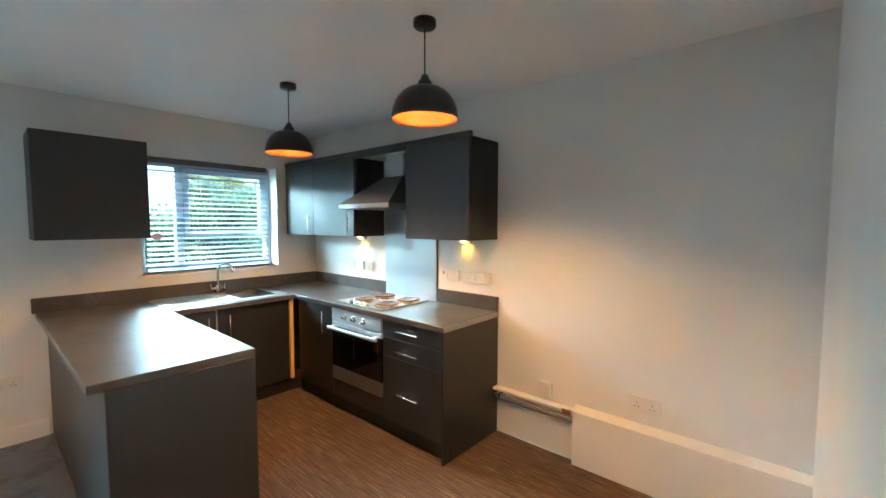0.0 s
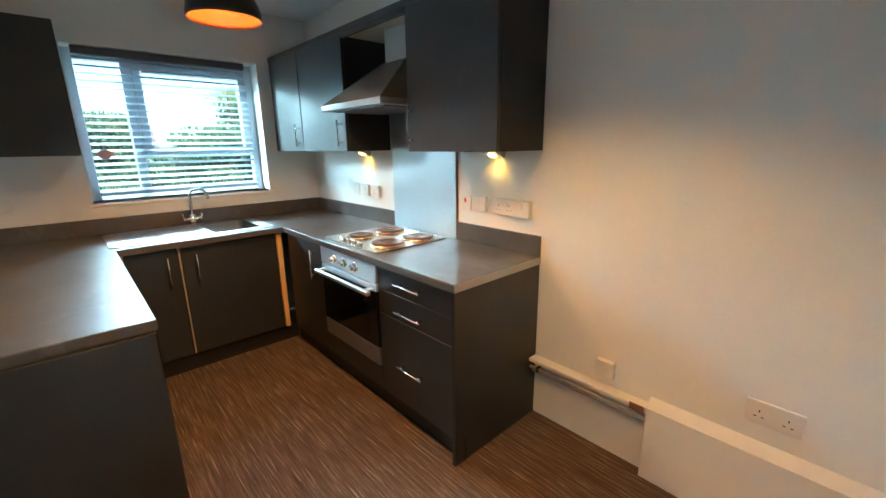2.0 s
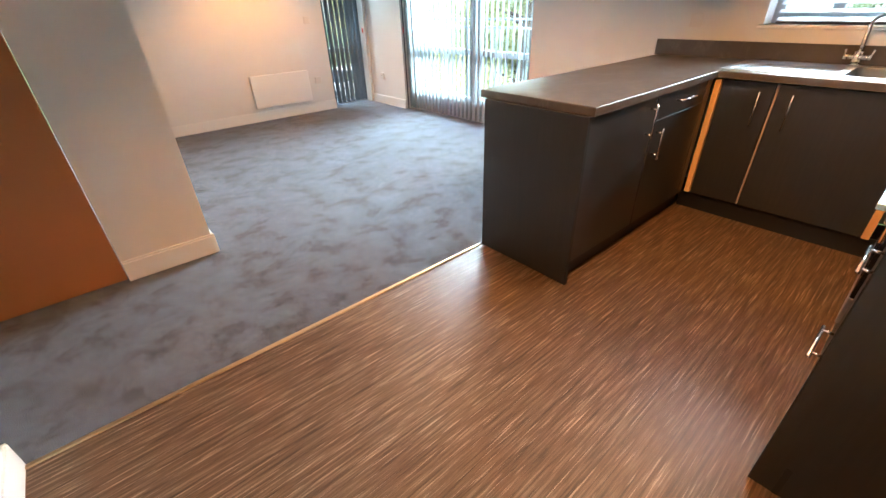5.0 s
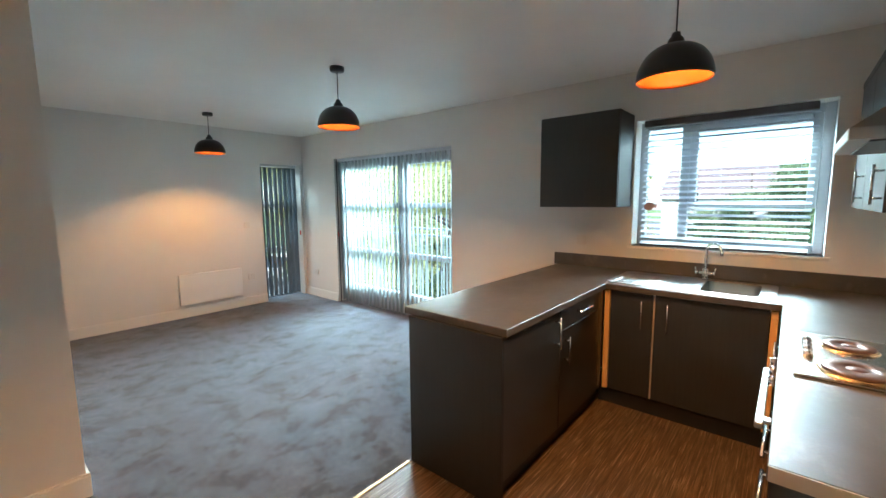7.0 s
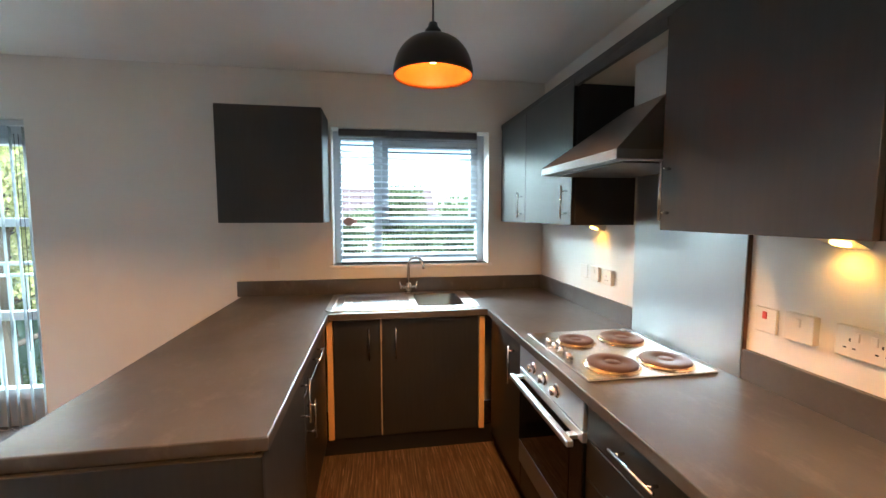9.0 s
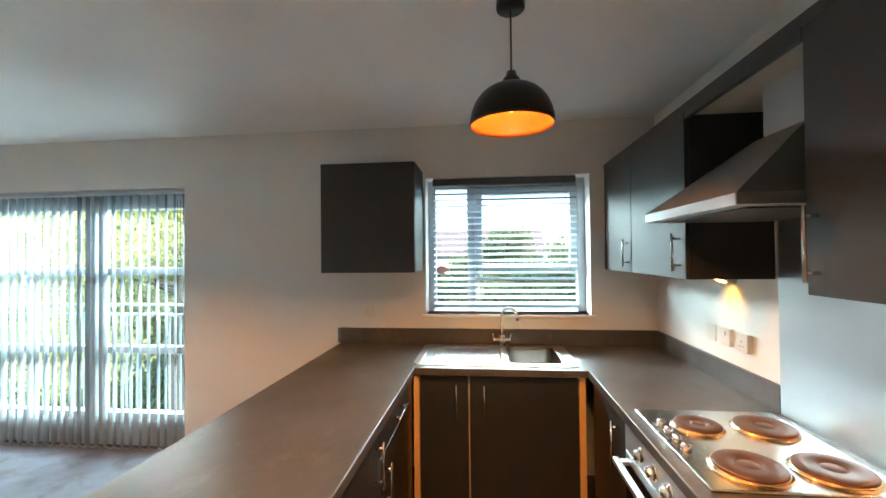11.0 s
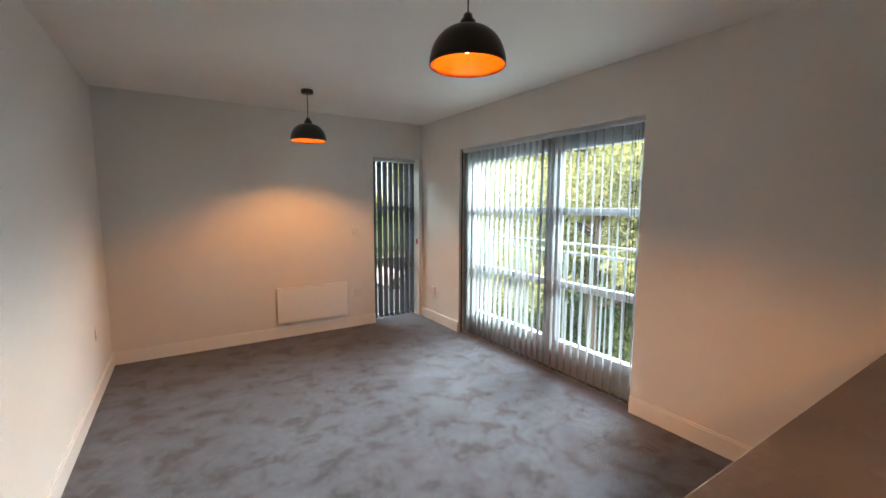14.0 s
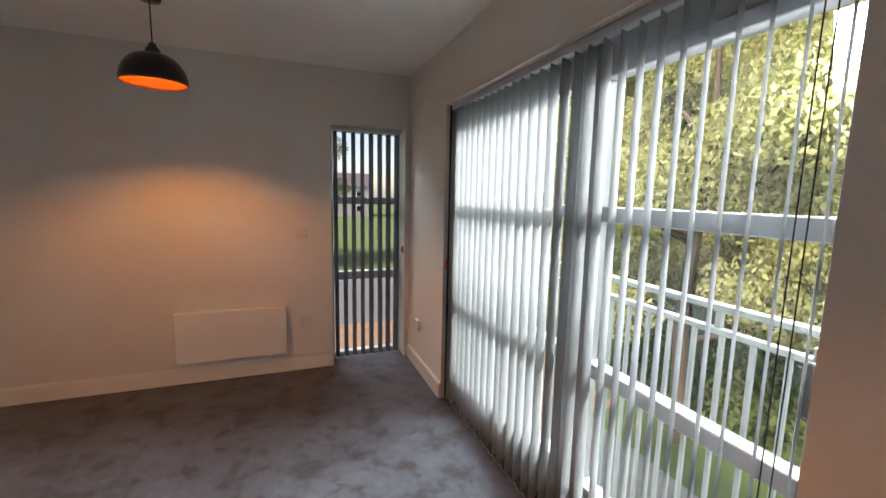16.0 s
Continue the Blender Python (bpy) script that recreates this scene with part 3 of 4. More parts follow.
for i in range(4):
    bm = bmesh.new()
    x = -2.745 + i * 0.062
    cyl(bm, (x, 2.135, WT + 0.010), (x, 2.135, WT + 0.030), 0.017, 0.014, n=20)
    smooth(part("knob", bm, M_CHROME, hob, "small round metal hob knob"))

# wall units
UY = 2.325
UZ0, UZ1 = 1.403, 2.088
c = cabinet("wall_cabinet", WX + 0.002, -2.952, UY + 0.02, NY - 0.001, UZ0, UZ1, "black wall cupboard with two grey-sheened doors beside the window", "wall cupboard", "wall cupboards")
for x0, x1 in ((WX + 0.006, -3.585), (-3.581, -2.955)):
    d = front("door", c, x0, x1, UY, UY + 0.018, UZ0, UZ1)
    handle(d, x1 - 0.05, UY, 1.515, (0, 0, 1), 0.16, (0, -1, 0))
c = cabinet("wall_cabinet", -2.325, -1.724, UY + 0.02, NY - 0.001, UZ0, UZ1, "black single-door wall cupboard at the end of the cooker wall", "wall cupboard", "wall cupboards")
d = front("door", c, -2.322, -1.727, UY, UY + 0.018, UZ0, UZ1)
handle(d, -2.285, UY, 1.530, (0, 0, 1), 0.19, (0, -1, 0))
c = cabinet("wall_cabinet", WX + 0.001, WX + 0.33, 0.447, 1.067, UZ0, 2.11, "black single-door wall cupboard beside the kitchen window", "wall cupboard", "wall cupboards", M_CAB)
d = front("door", c, WX + 0.333, WX + 0.351, 0.449, 1.065, UZ0, 2.11)
c = empty("cornice", (-2.9, UY, UZ1), "dark cornice board linking the wall cupboards over the hood", "cornice")
part("board", boxes((WX + 0.003, -1.720, UY - 0.003, UY + 0.03, UZ1 + 0.0005, UZ1 + 0.03), bev=0.001), M_CAB, c)
part("bridging_board", boxes((-2.95, -2.327, UY, UY + 0.02, UZ1 - 0.03, UZ1)), M_CAB, c)
part("top_board", boxes((-2.951, -2.326, UY + 0.021, NY - 0.001, UZ1 - 0.016, UZ1)), mat("pale_melamine", (0.55, 0.48, 0.38), 0.5), c, "pale melamine top board")

# hood
hood = empty("cooker_hood", (-2.64, 2.45, 1.6), "brushed steel chimney cooker hood over the hob", "cooker hood")
hx0, hx1, hy0, hy1, hz = -2.945, -2.332, 2.165, NY - 0.01, 1.635
bm = bmesh.new()
box(bm, hx0, hx1, hy0, hy1, hz, hz + 0.035, bev=0.003)
part("canopy_rim", bm, M_STEEL, hood)
bm = bmesh.new()
lo = [bm.verts.new(p) for p in ((hx0 + 0.004, hy0 + 0.004, hz + 0.035), (hx1 - 0.004, hy0 + 0.004, hz + 0.035), (hx1 - 0.004, hy1, hz + 0.035), (hx0 + 0.004, hy1, hz + 0.035))]
hi = [bm.verts.new(p) for p in ((-2.695, 2.44, hz + 0.258), (-2.472, 2.44, hz + 0.258), (-2.472, hy1, hz + 0.258), (-2.695, hy1, hz + 0.258))]
for i in range(4):
    bm.faces.new((lo[i], lo[(i + 1) % 4], hi[(i + 1) % 4], hi[i]))
bm.faces.new(hi)
part("canopy", bm, M_HOOD, hood)
part("chimney", boxes((-2.685, -2.482, 2.455, hy1, hz + 0.2585, 2.071), bev=0.004), M_STEEL, hood)
part("filter", boxes((hx0 + 0.04, hx1 - 0.04, hy0 + 0.05, hy1 - 0.05, hz - 0.006, hz - 0.0005)), mat("filter_grey", (0.15, 0.15, 0.15), 0.4, 0.8), hood)

# under-cupboard spots
for x, y in ((-3.24, 2.600), (-1.99, 2.600)):
    s = empty("under_cabinet_light", (x, y, UZ0), "small triangular steel under-cupboard spotlight, lit", "spotlight", "under-cupboard spotlights")
    bm = bmesh.new()
    f = [bm.verts.new(p) for p in ((x - 0.05, y + 0.055, UZ0 - 0.001), (x + 0.05, y + 0.055, UZ0 - 0.001), (x + 0.05, y - 0.05, UZ0 - 0.001), (x - 0.05, y - 0.05, UZ0 - 0.001),
                                   (x - 0.042, y + 0.050, UZ0 - 0.040), (x + 0.042, y + 0.050, UZ0 - 0.040))]
    for q in ((0, 1, 2, 3), (0, 4, 5, 1), (4, 3, 2, 5), (0, 3, 4), (1, 5, 2)):
        bm.faces.new([f[i] for i in q])
    bmesh.ops.recalc_face_normals(bm, faces=bm.faces)
    part("housing", bm, M_STEEL, s)
    bm = bmesh.new()
    nrm = Vector((0, -0.039, -0.10)).normalized()
    cc = Vector((x, y + 0.008, UZ0 - 0.0245))
    cyl(bm, cc, cc + nrm * 0.004, 0.022, n=20)
    part("lamp_glass", bm, M_SPOT, s, "glowing warm lamp glass")
    L = new("spot_lamp", bpy.data.lights.new("spot_lamp", "SPOT"))
    L.data.energy, L.data.color, L.data.spot_size, L.data.spot_blend, L.data.shadow_soft_size = 0.24, (1.0, 0.40, 0.05), radians(130), 1.0, 0.012
    L.matrix_world = look(cc + Vector((0, 0, -0.024)), cc + Vector((0, 0.55, -1)))

# ---------------------------------------------------------------- pendants
PENDANTS = ((-1.423, 1.592, 1.998), (-2.703, 1.617, 1.985), (-2.474, -2.915, 2.006), (-2.50, -0.56, 2.012))
SH_R = 0.154


def pendant(x, y, SH_Z):
    p = empty("pendant_lamp", (x, y, H), "black dome pendant lamp, orange inside, lit, hanging from the ceiling", "pendant lamp", "pendant lamps")
    bm = lathe(bmesh.new(), [(0.0001, 0), (0.052, -0.0), (0.052, -0.026), (0.048, -0.032), (0.0001, -0.033)], 32, (x, y, H))
    smooth(part("ceiling_rose", bm, M_BLACK, p))
    top = SH_Z + 0.185
    bm = bmesh.new()
    cyl(bm, (x, y, H - 0.03), (x, y, top), 0.0035, n=8)
    part("cable", bm, M_BLACK, p)
    bm = lathe(bmesh.new(), [(0.004, top + 0.015), (0.016, top + 0.012), (0.02, top - 0.005), (0.03, top - 0.014), (0.036, top - 0.035), (0.036, top - 0.055)], 28, (x, y, 0))
    smooth(part("lamp_holder", bm, M_BLACK, p))
    outer = [(0.036 + (SH_R - 0.036) * math.sin(a), SH_Z + 0.145 * math.cos(a)) for a in [math.pi / 2 * k / 14 for k in range(15)]]
    bm = lathe(bmesh.new(), outer + [(SH_R, SH_Z), (SH_R - 0.002, SH_Z - 0.002)], 56, (x, y, 0))
    smooth(part("shade", bm, M_BLACK, p))
    inner = [(r - 0.003, z - 0.003) for r, z in outer]
    bm = lathe(bmesh.new(), [(0.0001, inner[0][1])] + inner + [(SH_R - 0.002, SH_Z - 0.002)], 56, (x, y, 0))
    smooth(part("shade_lining", bm, M_COPPER, p, "glossy orange inner lining"))
    bm = bmesh.new()
    bmesh.ops.create_uvsphere(bm, u_segments=20, v_segments=14, radius=0.03, matrix=Matrix.Translation((x, y, SH_Z + 0.080)))
    smooth(part("bulb", bm, M_BULB, p, "warm glowing bulb"))
    bm = bmesh.new()
    cyl(bm, (x, y, SH_Z + 0.105), (x, y, SH_Z + 0.14), 0.016, 0.014, n=16)
    part("socket", bm, M_PLASTIC, p, "white lamp socket")
    L = new("pendant_light", bpy.data.lights.new("pendant_light", "SPOT"))
    L.data.energy, L.data.color, L.data.spot_size, L.data.spot_blend, L.data.shadow_soft_size = 14.0, (1.0, 0.40, 0.11), radians(136), 0.45, 0.05
    L.matrix_world = look((x, y, SH_Z + 0.040), (x, y + 0.0001, 0))


for x, y, z in PENDANTS:
    pendant(x, y, z)

# ---------------------------------------------------------------- pipe boxing by the cooker wall
b = empty("pipe_boxing", (-0.5, NY, 0), "white painted boxing along the foot of the wall", "pipe boxing")
part("front_board", boxes((-1.12, KX - 0.001, NY - 0.05, NY - 0.001, 0.0, 0.331), bev=0.002), M_TRIM, b)
bm = boxes((-1.12, KX - 0.001, NY - 0.053, NY - 0.001, 0.3315, 0.345))
for vt in bm.verts:
    if vt.co.y > NY - 0.01 and vt.co.z > 0.34:
        vt.co.z = 0.375
part("top_board", bm, M_TRIM, b)
e = empty("wood_block", (-1.15, NY - 0.05, 0.33), "small brown wooden block wedged at the end of the pipe ledge", "wood block")
part("body", boxes((-1.185, -1.124, NY - 0.064, NY - 0.0605, 0.318, 0.350), bev=0.001), mat("raw_brown_wood", (0.20, 0.10, 0.045), 0.6), e)
e = empty("pipe_clip", (-1.66, NY - 0.045, 0.29), "small dark metal clip holding the water pipe", "pipe clip")
part("body", boxes((-1.668, -1.652, NY - 0.058, NY - 0.0555, 0.280, 0.304), (-1.668, -1.652, NY - 0.0555, NY - 0.001, 0.3025, 0.306), bev=0.0005), mat("dull_clip_metal", (0.10, 0.08, 0.06), 0.5, 0.6), e)
l = empty("ledge", (-1.4, NY, 0.34), "white painted timber ledge over open pipes", "ledge")
part("board", boxes((-1.727, -1.122, NY - 0.06, NY - 0.001, 0.325, 0.345), bev=0.003), M_TRIM, l)
M_PIPE = mat("dull_pipe_paint", (0.42, 0.38, 0.32), 0.42, 0.2)
for z, yy in ((0.292, 0.045), (0.262, 0.022)):
    bm = bmesh.new()
    cyl(bm, (-1.727, NY - yy, z), (-1.121, NY - yy, z), 0.0095, n=14)
    smooth(tagged(obj("pipe", bm, M_PIPE), "dull painted water pipe along the wall", "pipe", "pipes along the wall"))

# ---------------------------------------------------------------- heater
he = empty("panel_heater", (-2.67, SY, 0.16), "flat white electric panel heater on the wall", "heater")
part("case", boxes((-3.07, -2.298, SY + 0.012, SY + 0.053, 0.166, 0.556), bev=0.006, seg=3), M_HEAT, he)
part("bracket", boxes((-2.95, -2.40, SY + 0.001, SY + 0.012, 0.25, 0.50)), M_HEAT, he)

# ---------------------------------------------------------------- kitchen window
def frame_rect(bm, x0, x1, a0, a1, z0, z1, w, along="y"):
    """Four bars round an opening; a is the axis along the wall."""
    def add(p0, p1, q0, q1):
        if along == "y":
            box(bm, x0, x1, p0, p1, q0, q1, bev=0.004)
        else:
            box(bm, p0, p1, x0, x1, q0, q1, bev=0.004)
    add(a0, a0 + w, z0, z1)
    add(a1 - w, a1, z0, z1)
    add(a0 + w, a1 - w, z0, z0 + w)
    add(a0 + w, a1 - w, z1 - w, z1)
    return bm


win = empty("window_1", (WX - 0.2, 1.65, KW[2]), "white plastic kitchen window with a narrow and a wide pane", "window", kind="structure")
part("window_frame", boxes(*[(WX - 0.22, WX - 0.15, a, b, c_, d_) for a, b, c_, d_ in
     ((KW[0], KW[0] + 0.055, KW[2], KW[3]), (KW[1] - 0.055, KW[1], KW[2], KW[3]), (KW[0] + 0.055, KW[1] - 0.055, KW[2], KW[2] + 0.06), (KW[0] + 0.055, KW[1] - 0.055, KW[3] - 0.06, KW[3]), (1.375, 1.435, KW[2] + 0.06, KW[3] - 0.06))], bev=0.004), M_UPVC, win)
part("sash", frame_rect(bmesh.new(), WX - 0.205, WX - 0.145, 1.437, KW[1] - 0.057, 1.395, KW[3] - 0.062, 0.05), M_UPVC, win)
part("pane", boxes((WX - 0.187, WX - 0.183, KW[0] + 0.05, 1.38, KW[2] + 0.055, KW[3] - 0.055)), M_GLASS, win).visible_shadow = False
part("pane", boxes((WX - 0.177, WX - 0.173, 1.483, KW[1] - 0.103, 1.44, KW[3] - 0.108)), M_GLASS, win).visible_shadow = False
part("pane", boxes((WX - 0.187, WX - 0.183, 1.43, KW[1] - 0.05, KW[2] + 0.055, 1.40)), M_GLASS, win).visible_shadow = False
part("window_sill", boxes((WX - 0.15, WX + 0.012, KW[0] - 0.03, KW[1] + 0.03, KW[2] - 0.022, KW[2] + 0.0), bev=0.003), M_TRIM, win)

bl = empty("venetian_blind", (WX - 0.06, 1.65, KW[3]), "white horizontal slatted blind, lowered with slats tilted open", "blind")
part("head_rail", boxes((WX - 0.085, WX - 0.030, KW[0] + 0.05, KW[1] - 0.085, KW[3] - 0.05, KW[3] - 0.004), bev=0.002), mat("blind_rail", (0.10, 0.10, 0.11), 0.4), bl)
nsl = 21
z_hi, z_lo = KW[3] - 0.068, KW[2] + 0.028
slat_bm = bmesh.new()
box(slat_bm, -0.024, 0.024, -(KW[1] - KW[0] - 0.13) / 2, (KW[1] - KW[0] - 0.13) / 2, -0.0012, 0.0012)
slat_me = bpy.data.meshes.new("slat")
slat_bm.to_mesh(slat_me)
slat_bm.free()
slat_me.materials.append(M_HSLAT)
for i in range(nsl):
    z = z_lo + (z_hi - z_lo) * i / (nsl - 1)
    s = new("slat", slat_me)
    s.location = (0.003, (KW[0] + KW[1]) / 2 - 0.0125 - 1.65, z - KW[3])
    s.rotation_euler = (0, radians(random.uniform(18, 22)), 0)
    s.parent = bl
bm = bmesh.new()
for y in (1.20, 1.65, 2.08):
    for dx in (-0.024, 0.024):
        cyl(bm, (WX - 0.057 + dx, y, KW[2] + 0.01), (WX - 0.057 + dx, y, KW[3] - 0.05), 0.0008, n=5)
part("cord", bm, M_HSLAT, bl)
part("bottom_rail", boxes((WX - 0.08, WX - 0.034, KW[0] + 0.055, KW[1] - 0.078, KW[2] + 0.004, KW[2] + 0.016), bev=0.002), mat("blind_rail_dark", (0.06, 0.06, 0.07), 0.4), bl)

# ---------------------------------------------------------------- glazed doors to the balcony
gd = empty("glazed_doors", (WX - 0.14, -1.9, 0), "white framed glazed balcony doors with cross rails, shut", "glazed doors", kind="structure")
gx0, gx1 = WX - 0.20, WX - 0.13
yr = FD[1]
part("door_frame", boxes((gx0, gx1, FD[0], FD[0] + 0.05, 0, FD[2]), (gx0, gx1, yr - 0.020, yr, 0, FD[2]), (gx0, gx1, FD[0] + 0.05, yr - 0.028, FD[2] - 0.098, FD[2]),
                         (gx0, gx1, FD[0] + 0.05, yr - 0.028, 0, 0.185), bev=0.004), M_UPVC, gd)
YM = -1.72
for a0, a1, st in ((FD[0] + 0.052, YM + 0.035, 0.06), (YM - 0.035 + 0.072, yr - 0.022, 0.036)):
    leaf = part("door_leaf", boxes((gx0 + 0.01, gx1 + 0.012, a0, a0 + 0.085, 0.187, FD[2] - 0.100), (gx0 + 0.01, gx1 + 0.012, a1 - st, a1, 0.187, FD[2] - 0.100),
                                   (gx0 + 0.01, gx1 + 0.012, a0 + 0.085, a1 - st, 0.187, 0.27), (gx0 + 0.01, gx1 + 0.012, a0 + 0.085, a1 - st, FD[2] - 0.148, FD[2] - 0.100),
                                   (gx0 + 0.014, gx1 + 0.008, a0 + 0.085, a1 - st, 0.742, 0.802), (gx0 + 0.014, gx1 + 0.008, a0 + 0.085, a1 - st, 1.373, 1.432), bev=0.004), M_UPVC, gd)
    for z0, z1 in ((0.27, 0.742), (0.802, 1.373), (1.432, FD[2] - 0.148)):
        part("pane", boxes((gx0 + 0.035, gx0 + 0.041, a0 + 0.08, a1 - st + 0.005, z0 - 0.005, z1 + 0.005)), M_GLASS, gd).visible_shadow = False
bm = boxes((gx1 + 0.012, gx1 + 0.03, yr - 0.056, yr - 0.026, 0.97, 1.14), bev=0.006, seg=2)
cyl(bm, (gx1 + 0.03, yr - 0.041, 1.1), (gx1 + 0.06, yr - 0.041, 1.1), 0.009, n=10)
box(bm, gx1 + 0.048, gx1 + 0.062, yr - 0.052, yr - 0.030, 0.98, 1.11, bev=0.005)
part("door_handle", bm, mat("grey_plastic", (0.35, 0.35, 0.36), 0.4), gd, "grey lever handle on a long plate")


def vertical_blind(name, label, along, pos, a0, a1, top, n, angles, w=0.089, mt=M_VSLAT):
    bl = empty(name, (pos, (a0 + a1) / 2, top) if along == "y" else ((a0 + a1) / 2, pos, top), label, "blind")
    if along == "y":
        part("head_rail", boxes((pos - 0.02, pos + 0.02, a0, a1, top - 0.035, top - 0.002), bev=0.003), M_UPVC, bl)
    else:
        part("head_rail", boxes((a0, a1, pos - 0.02, pos + 0.02, top - 0.035, top - 0.002), bev=0.003), M_UPVC, bl)
    h = top - 0.045 - 0.03
    bm = bmesh.new()
    k = 6
    cols = []
    for i in range(k + 1):
        u = -w / 2 + w * i / k
        v = 0.006 * (1 - (2 * u / w) ** 2)
        cols.append((bm.verts.new((u, v, 0)), bm.verts.new((u, v, -h))))
    for a, b in zip(cols, cols[1:]):
        bm.faces.new((a[0], a[1], b[1], b[0]))
    me = bpy.data.meshes.new("slat")
    bm.to_mesh(me)
    bm.free()
    me.materials.append(mt)
    for i in range(n):
        a = a0 + (a1 - a0) * (i + 0.5) / n
        s = new("slat", me)
        off = a - (a0 + a1) / 2
        ang = angles(i, n) + random.uniform(-2.0, 2.0)
        s.location = (0, off, -0.045) if along == "y" else (off, 0, -0.045)
        s.rotation_euler = (random.uniform(-0.003, 0.003), random.uniform(-0.003, 0.003), radians(ang + (90 if along == "y" else 0)))
        s.parent = bl
    bm = bmesh.new()
    pts = []
    for i in range(n * 6 + 1):
        a = a0 + (a1 - a0) * i / (n * 6)
        ph = (i % 6) / 6
        z = 0.04 - 0.018 * math.sin(math.pi * ph)
        pts.append((pos + 0.03, a, z) if along == "y" else (a, pos + 0.03, z))
    tube(bm, pts, 0.0016, 5)
    part("bottom_chain", bm, M_UPVC, bl, "thin white bead chain")
    return bl


# black strip built in place of the shadow line at the blind's edge
part("edge_shadow_strip", boxes((WX - 0.040, WX - 0.028, FD[0] + 0.001, FD[0] + 0.009, 0.0, FD[2] - 0.004)), M_RUBBER, gd, "thin black strip standing in for the shadow at the blind's edge")
vb = vertical_blind("vertical_blind", "pale grey vertical fabric blind drawn across the balcony doors, slats open", "y", WX - 0.055, FD[0] + 0.01, FD[1] - 0.01, FD[2] - 0.002, 28, lambda i, n: -62)
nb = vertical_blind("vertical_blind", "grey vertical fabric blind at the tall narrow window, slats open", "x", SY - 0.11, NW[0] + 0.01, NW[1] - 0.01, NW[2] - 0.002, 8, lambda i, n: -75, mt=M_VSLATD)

# narrow window
w2 = empty("window_2", (-3.77, SY - 0.2, 0), "tall narrow white framed window with cross rails", "window", kind="structure")
bm = frame_rect(bmesh.new(), SY - 0.26, SY - 0.19, NW[0], NW[1], 0.0, NW[2], 0.035, "x")
box(bm, NW[0] + 0.035, NW[1] - 0.035, SY - 0.26, SY - 0.19, 0.70, 0.77, bev=0.004)
box(bm, NW[0] + 0.035, NW[1] - 0.035, SY - 0.26, SY - 0.19, 1.37, 1.43, bev=0.004)
part("window_frame", bm, M_UPVC, w2)
for z0, z1 in ((0.05, 0.705), (0.765, 1.365), (1.425, NW[2] - 0.05)):
    part("pane", boxes((NW[0] + 0.03, NW[1] - 0.03, SY - 0.228, SY - 0.222, z0, z1)), M_GLASS, w2).visible_shadow = False

# ---------------------------------------------------------------- sockets, switches and small fittings
def plate(name, label, wall, a0, a1, z0, z1, t=0.009, sockets=0, rocker=(), red=False, category="socket", proud=0.0):
    """A wall plate; wall gives the axis, the plane and the way out of it."""
    ax, pos, s = wall

    def bx(bm, p0, p1, q0, q1, d0, d1, bev=0.0):
        lo, hi = sorted((pos + s * d0, pos + s * d1))
        if ax == "y":
            return box(bm, p0, p1, lo, hi, q0, q1, bev=bev)
        return box(bm, lo, hi, p0, p1, q0, q1, bev=bev)
    am, zm = (a0 + a1) / 2, (z0 + z1) / 2
    e = empty(name, (am, pos, zm) if ax == "y" else (pos, am, zm), label, category)
    part("back_box", bx(bmesh.new(), a0 + 0.002, a1 - 0.002, z0 + 0.002, z1 - 0.002, 0.0005, proud + 0.002), M_PLASTIC, e) if proud else None
    part("plate", bx(bmesh.new(), a0, a1, z0, z1, proud + 0.0005, proud + t, bev=0.0025), M_PLASTIC, e)
    for i in range(sockets):
        c = a0 + (a1 - a0) * (i + 0.5) / sockets
        bm = bmesh.new()
        for da, z_, w, h in ((0, 0.012, 0.004, 0.009), (-0.011, -0.010, 0.008, 0.004), (0.011, -0.010, 0.008, 0.004)):
            bx(bm, c + da - w / 2, c + da + w / 2, zm - 0.006 + z_ - h / 2, zm - 0.006 + z_ + h / 2, proud + t - 0.001, proud + t + 0.0006)
        part("pin_holes", bm, M_RUBBER, e, "dark socket pin holes")
    for r in rocker:
        part("rocker", bx(bmesh.new(), r - 0.007, r + 0.007, zm + 0.004, zm + 0.028, proud + t - 0.001, proud + t + 0.004, bev=0.001), M_RED if red else M_PLASTIC, e, "small red rocker switch" if red else "small white rocker switch")
    return e


NW_ = ("y", NY, -1)
WW_ = ("x", WX, 1)
plate("cooker_switch", "white wall switch with a red rocker above the worktop", NW_, -2.262, -2.186, 1.068, 1.150, rocker=(-2.226,), red=True, category="switch")
plate("fused_switch", "white fused switch plate above the worktop", NW_, -2.150, -2.062, 1.072, 1.158, 0.012, rocker=(-2.106,), category="switch", proud=0.012)
plate("double_socket", "white double wall socket above the worktop", NW_, -2.008, -1.862, 1.072, 1.158, 0.010, 2, (-1.955, -1.915), proud=0.012)
plate("fused_switch", "white surface mounted switch beside the double socket", NW_, -1.858, -1.768, 1.072, 1.158, 0.010, 0, (-1.815,), category="switch", proud=0.025)
plate("blank_plate", "flat cream blanking plate on the wall in the corner", NW_, -3.470, -3.385, 1.066, 1.150, 0.005)
plate("wall_switch", "white wall switch over the corner worktop", NW_, -3.318, -3.240, 1.068, 1.152, 0.010, rocker=(-3.28,), category="switch", proud=0.01)
plate("wall_socket", "white single wall socket over the corner worktop", NW_, -3.185, -3.102, 1.068, 1.152, 0.010, 1, proud=0.014)
plate("blank_plate", "cream blanking plate on the wall above the peninsula", WW_, 0.63, 0.715, 1.07, 1.155, 0.004)
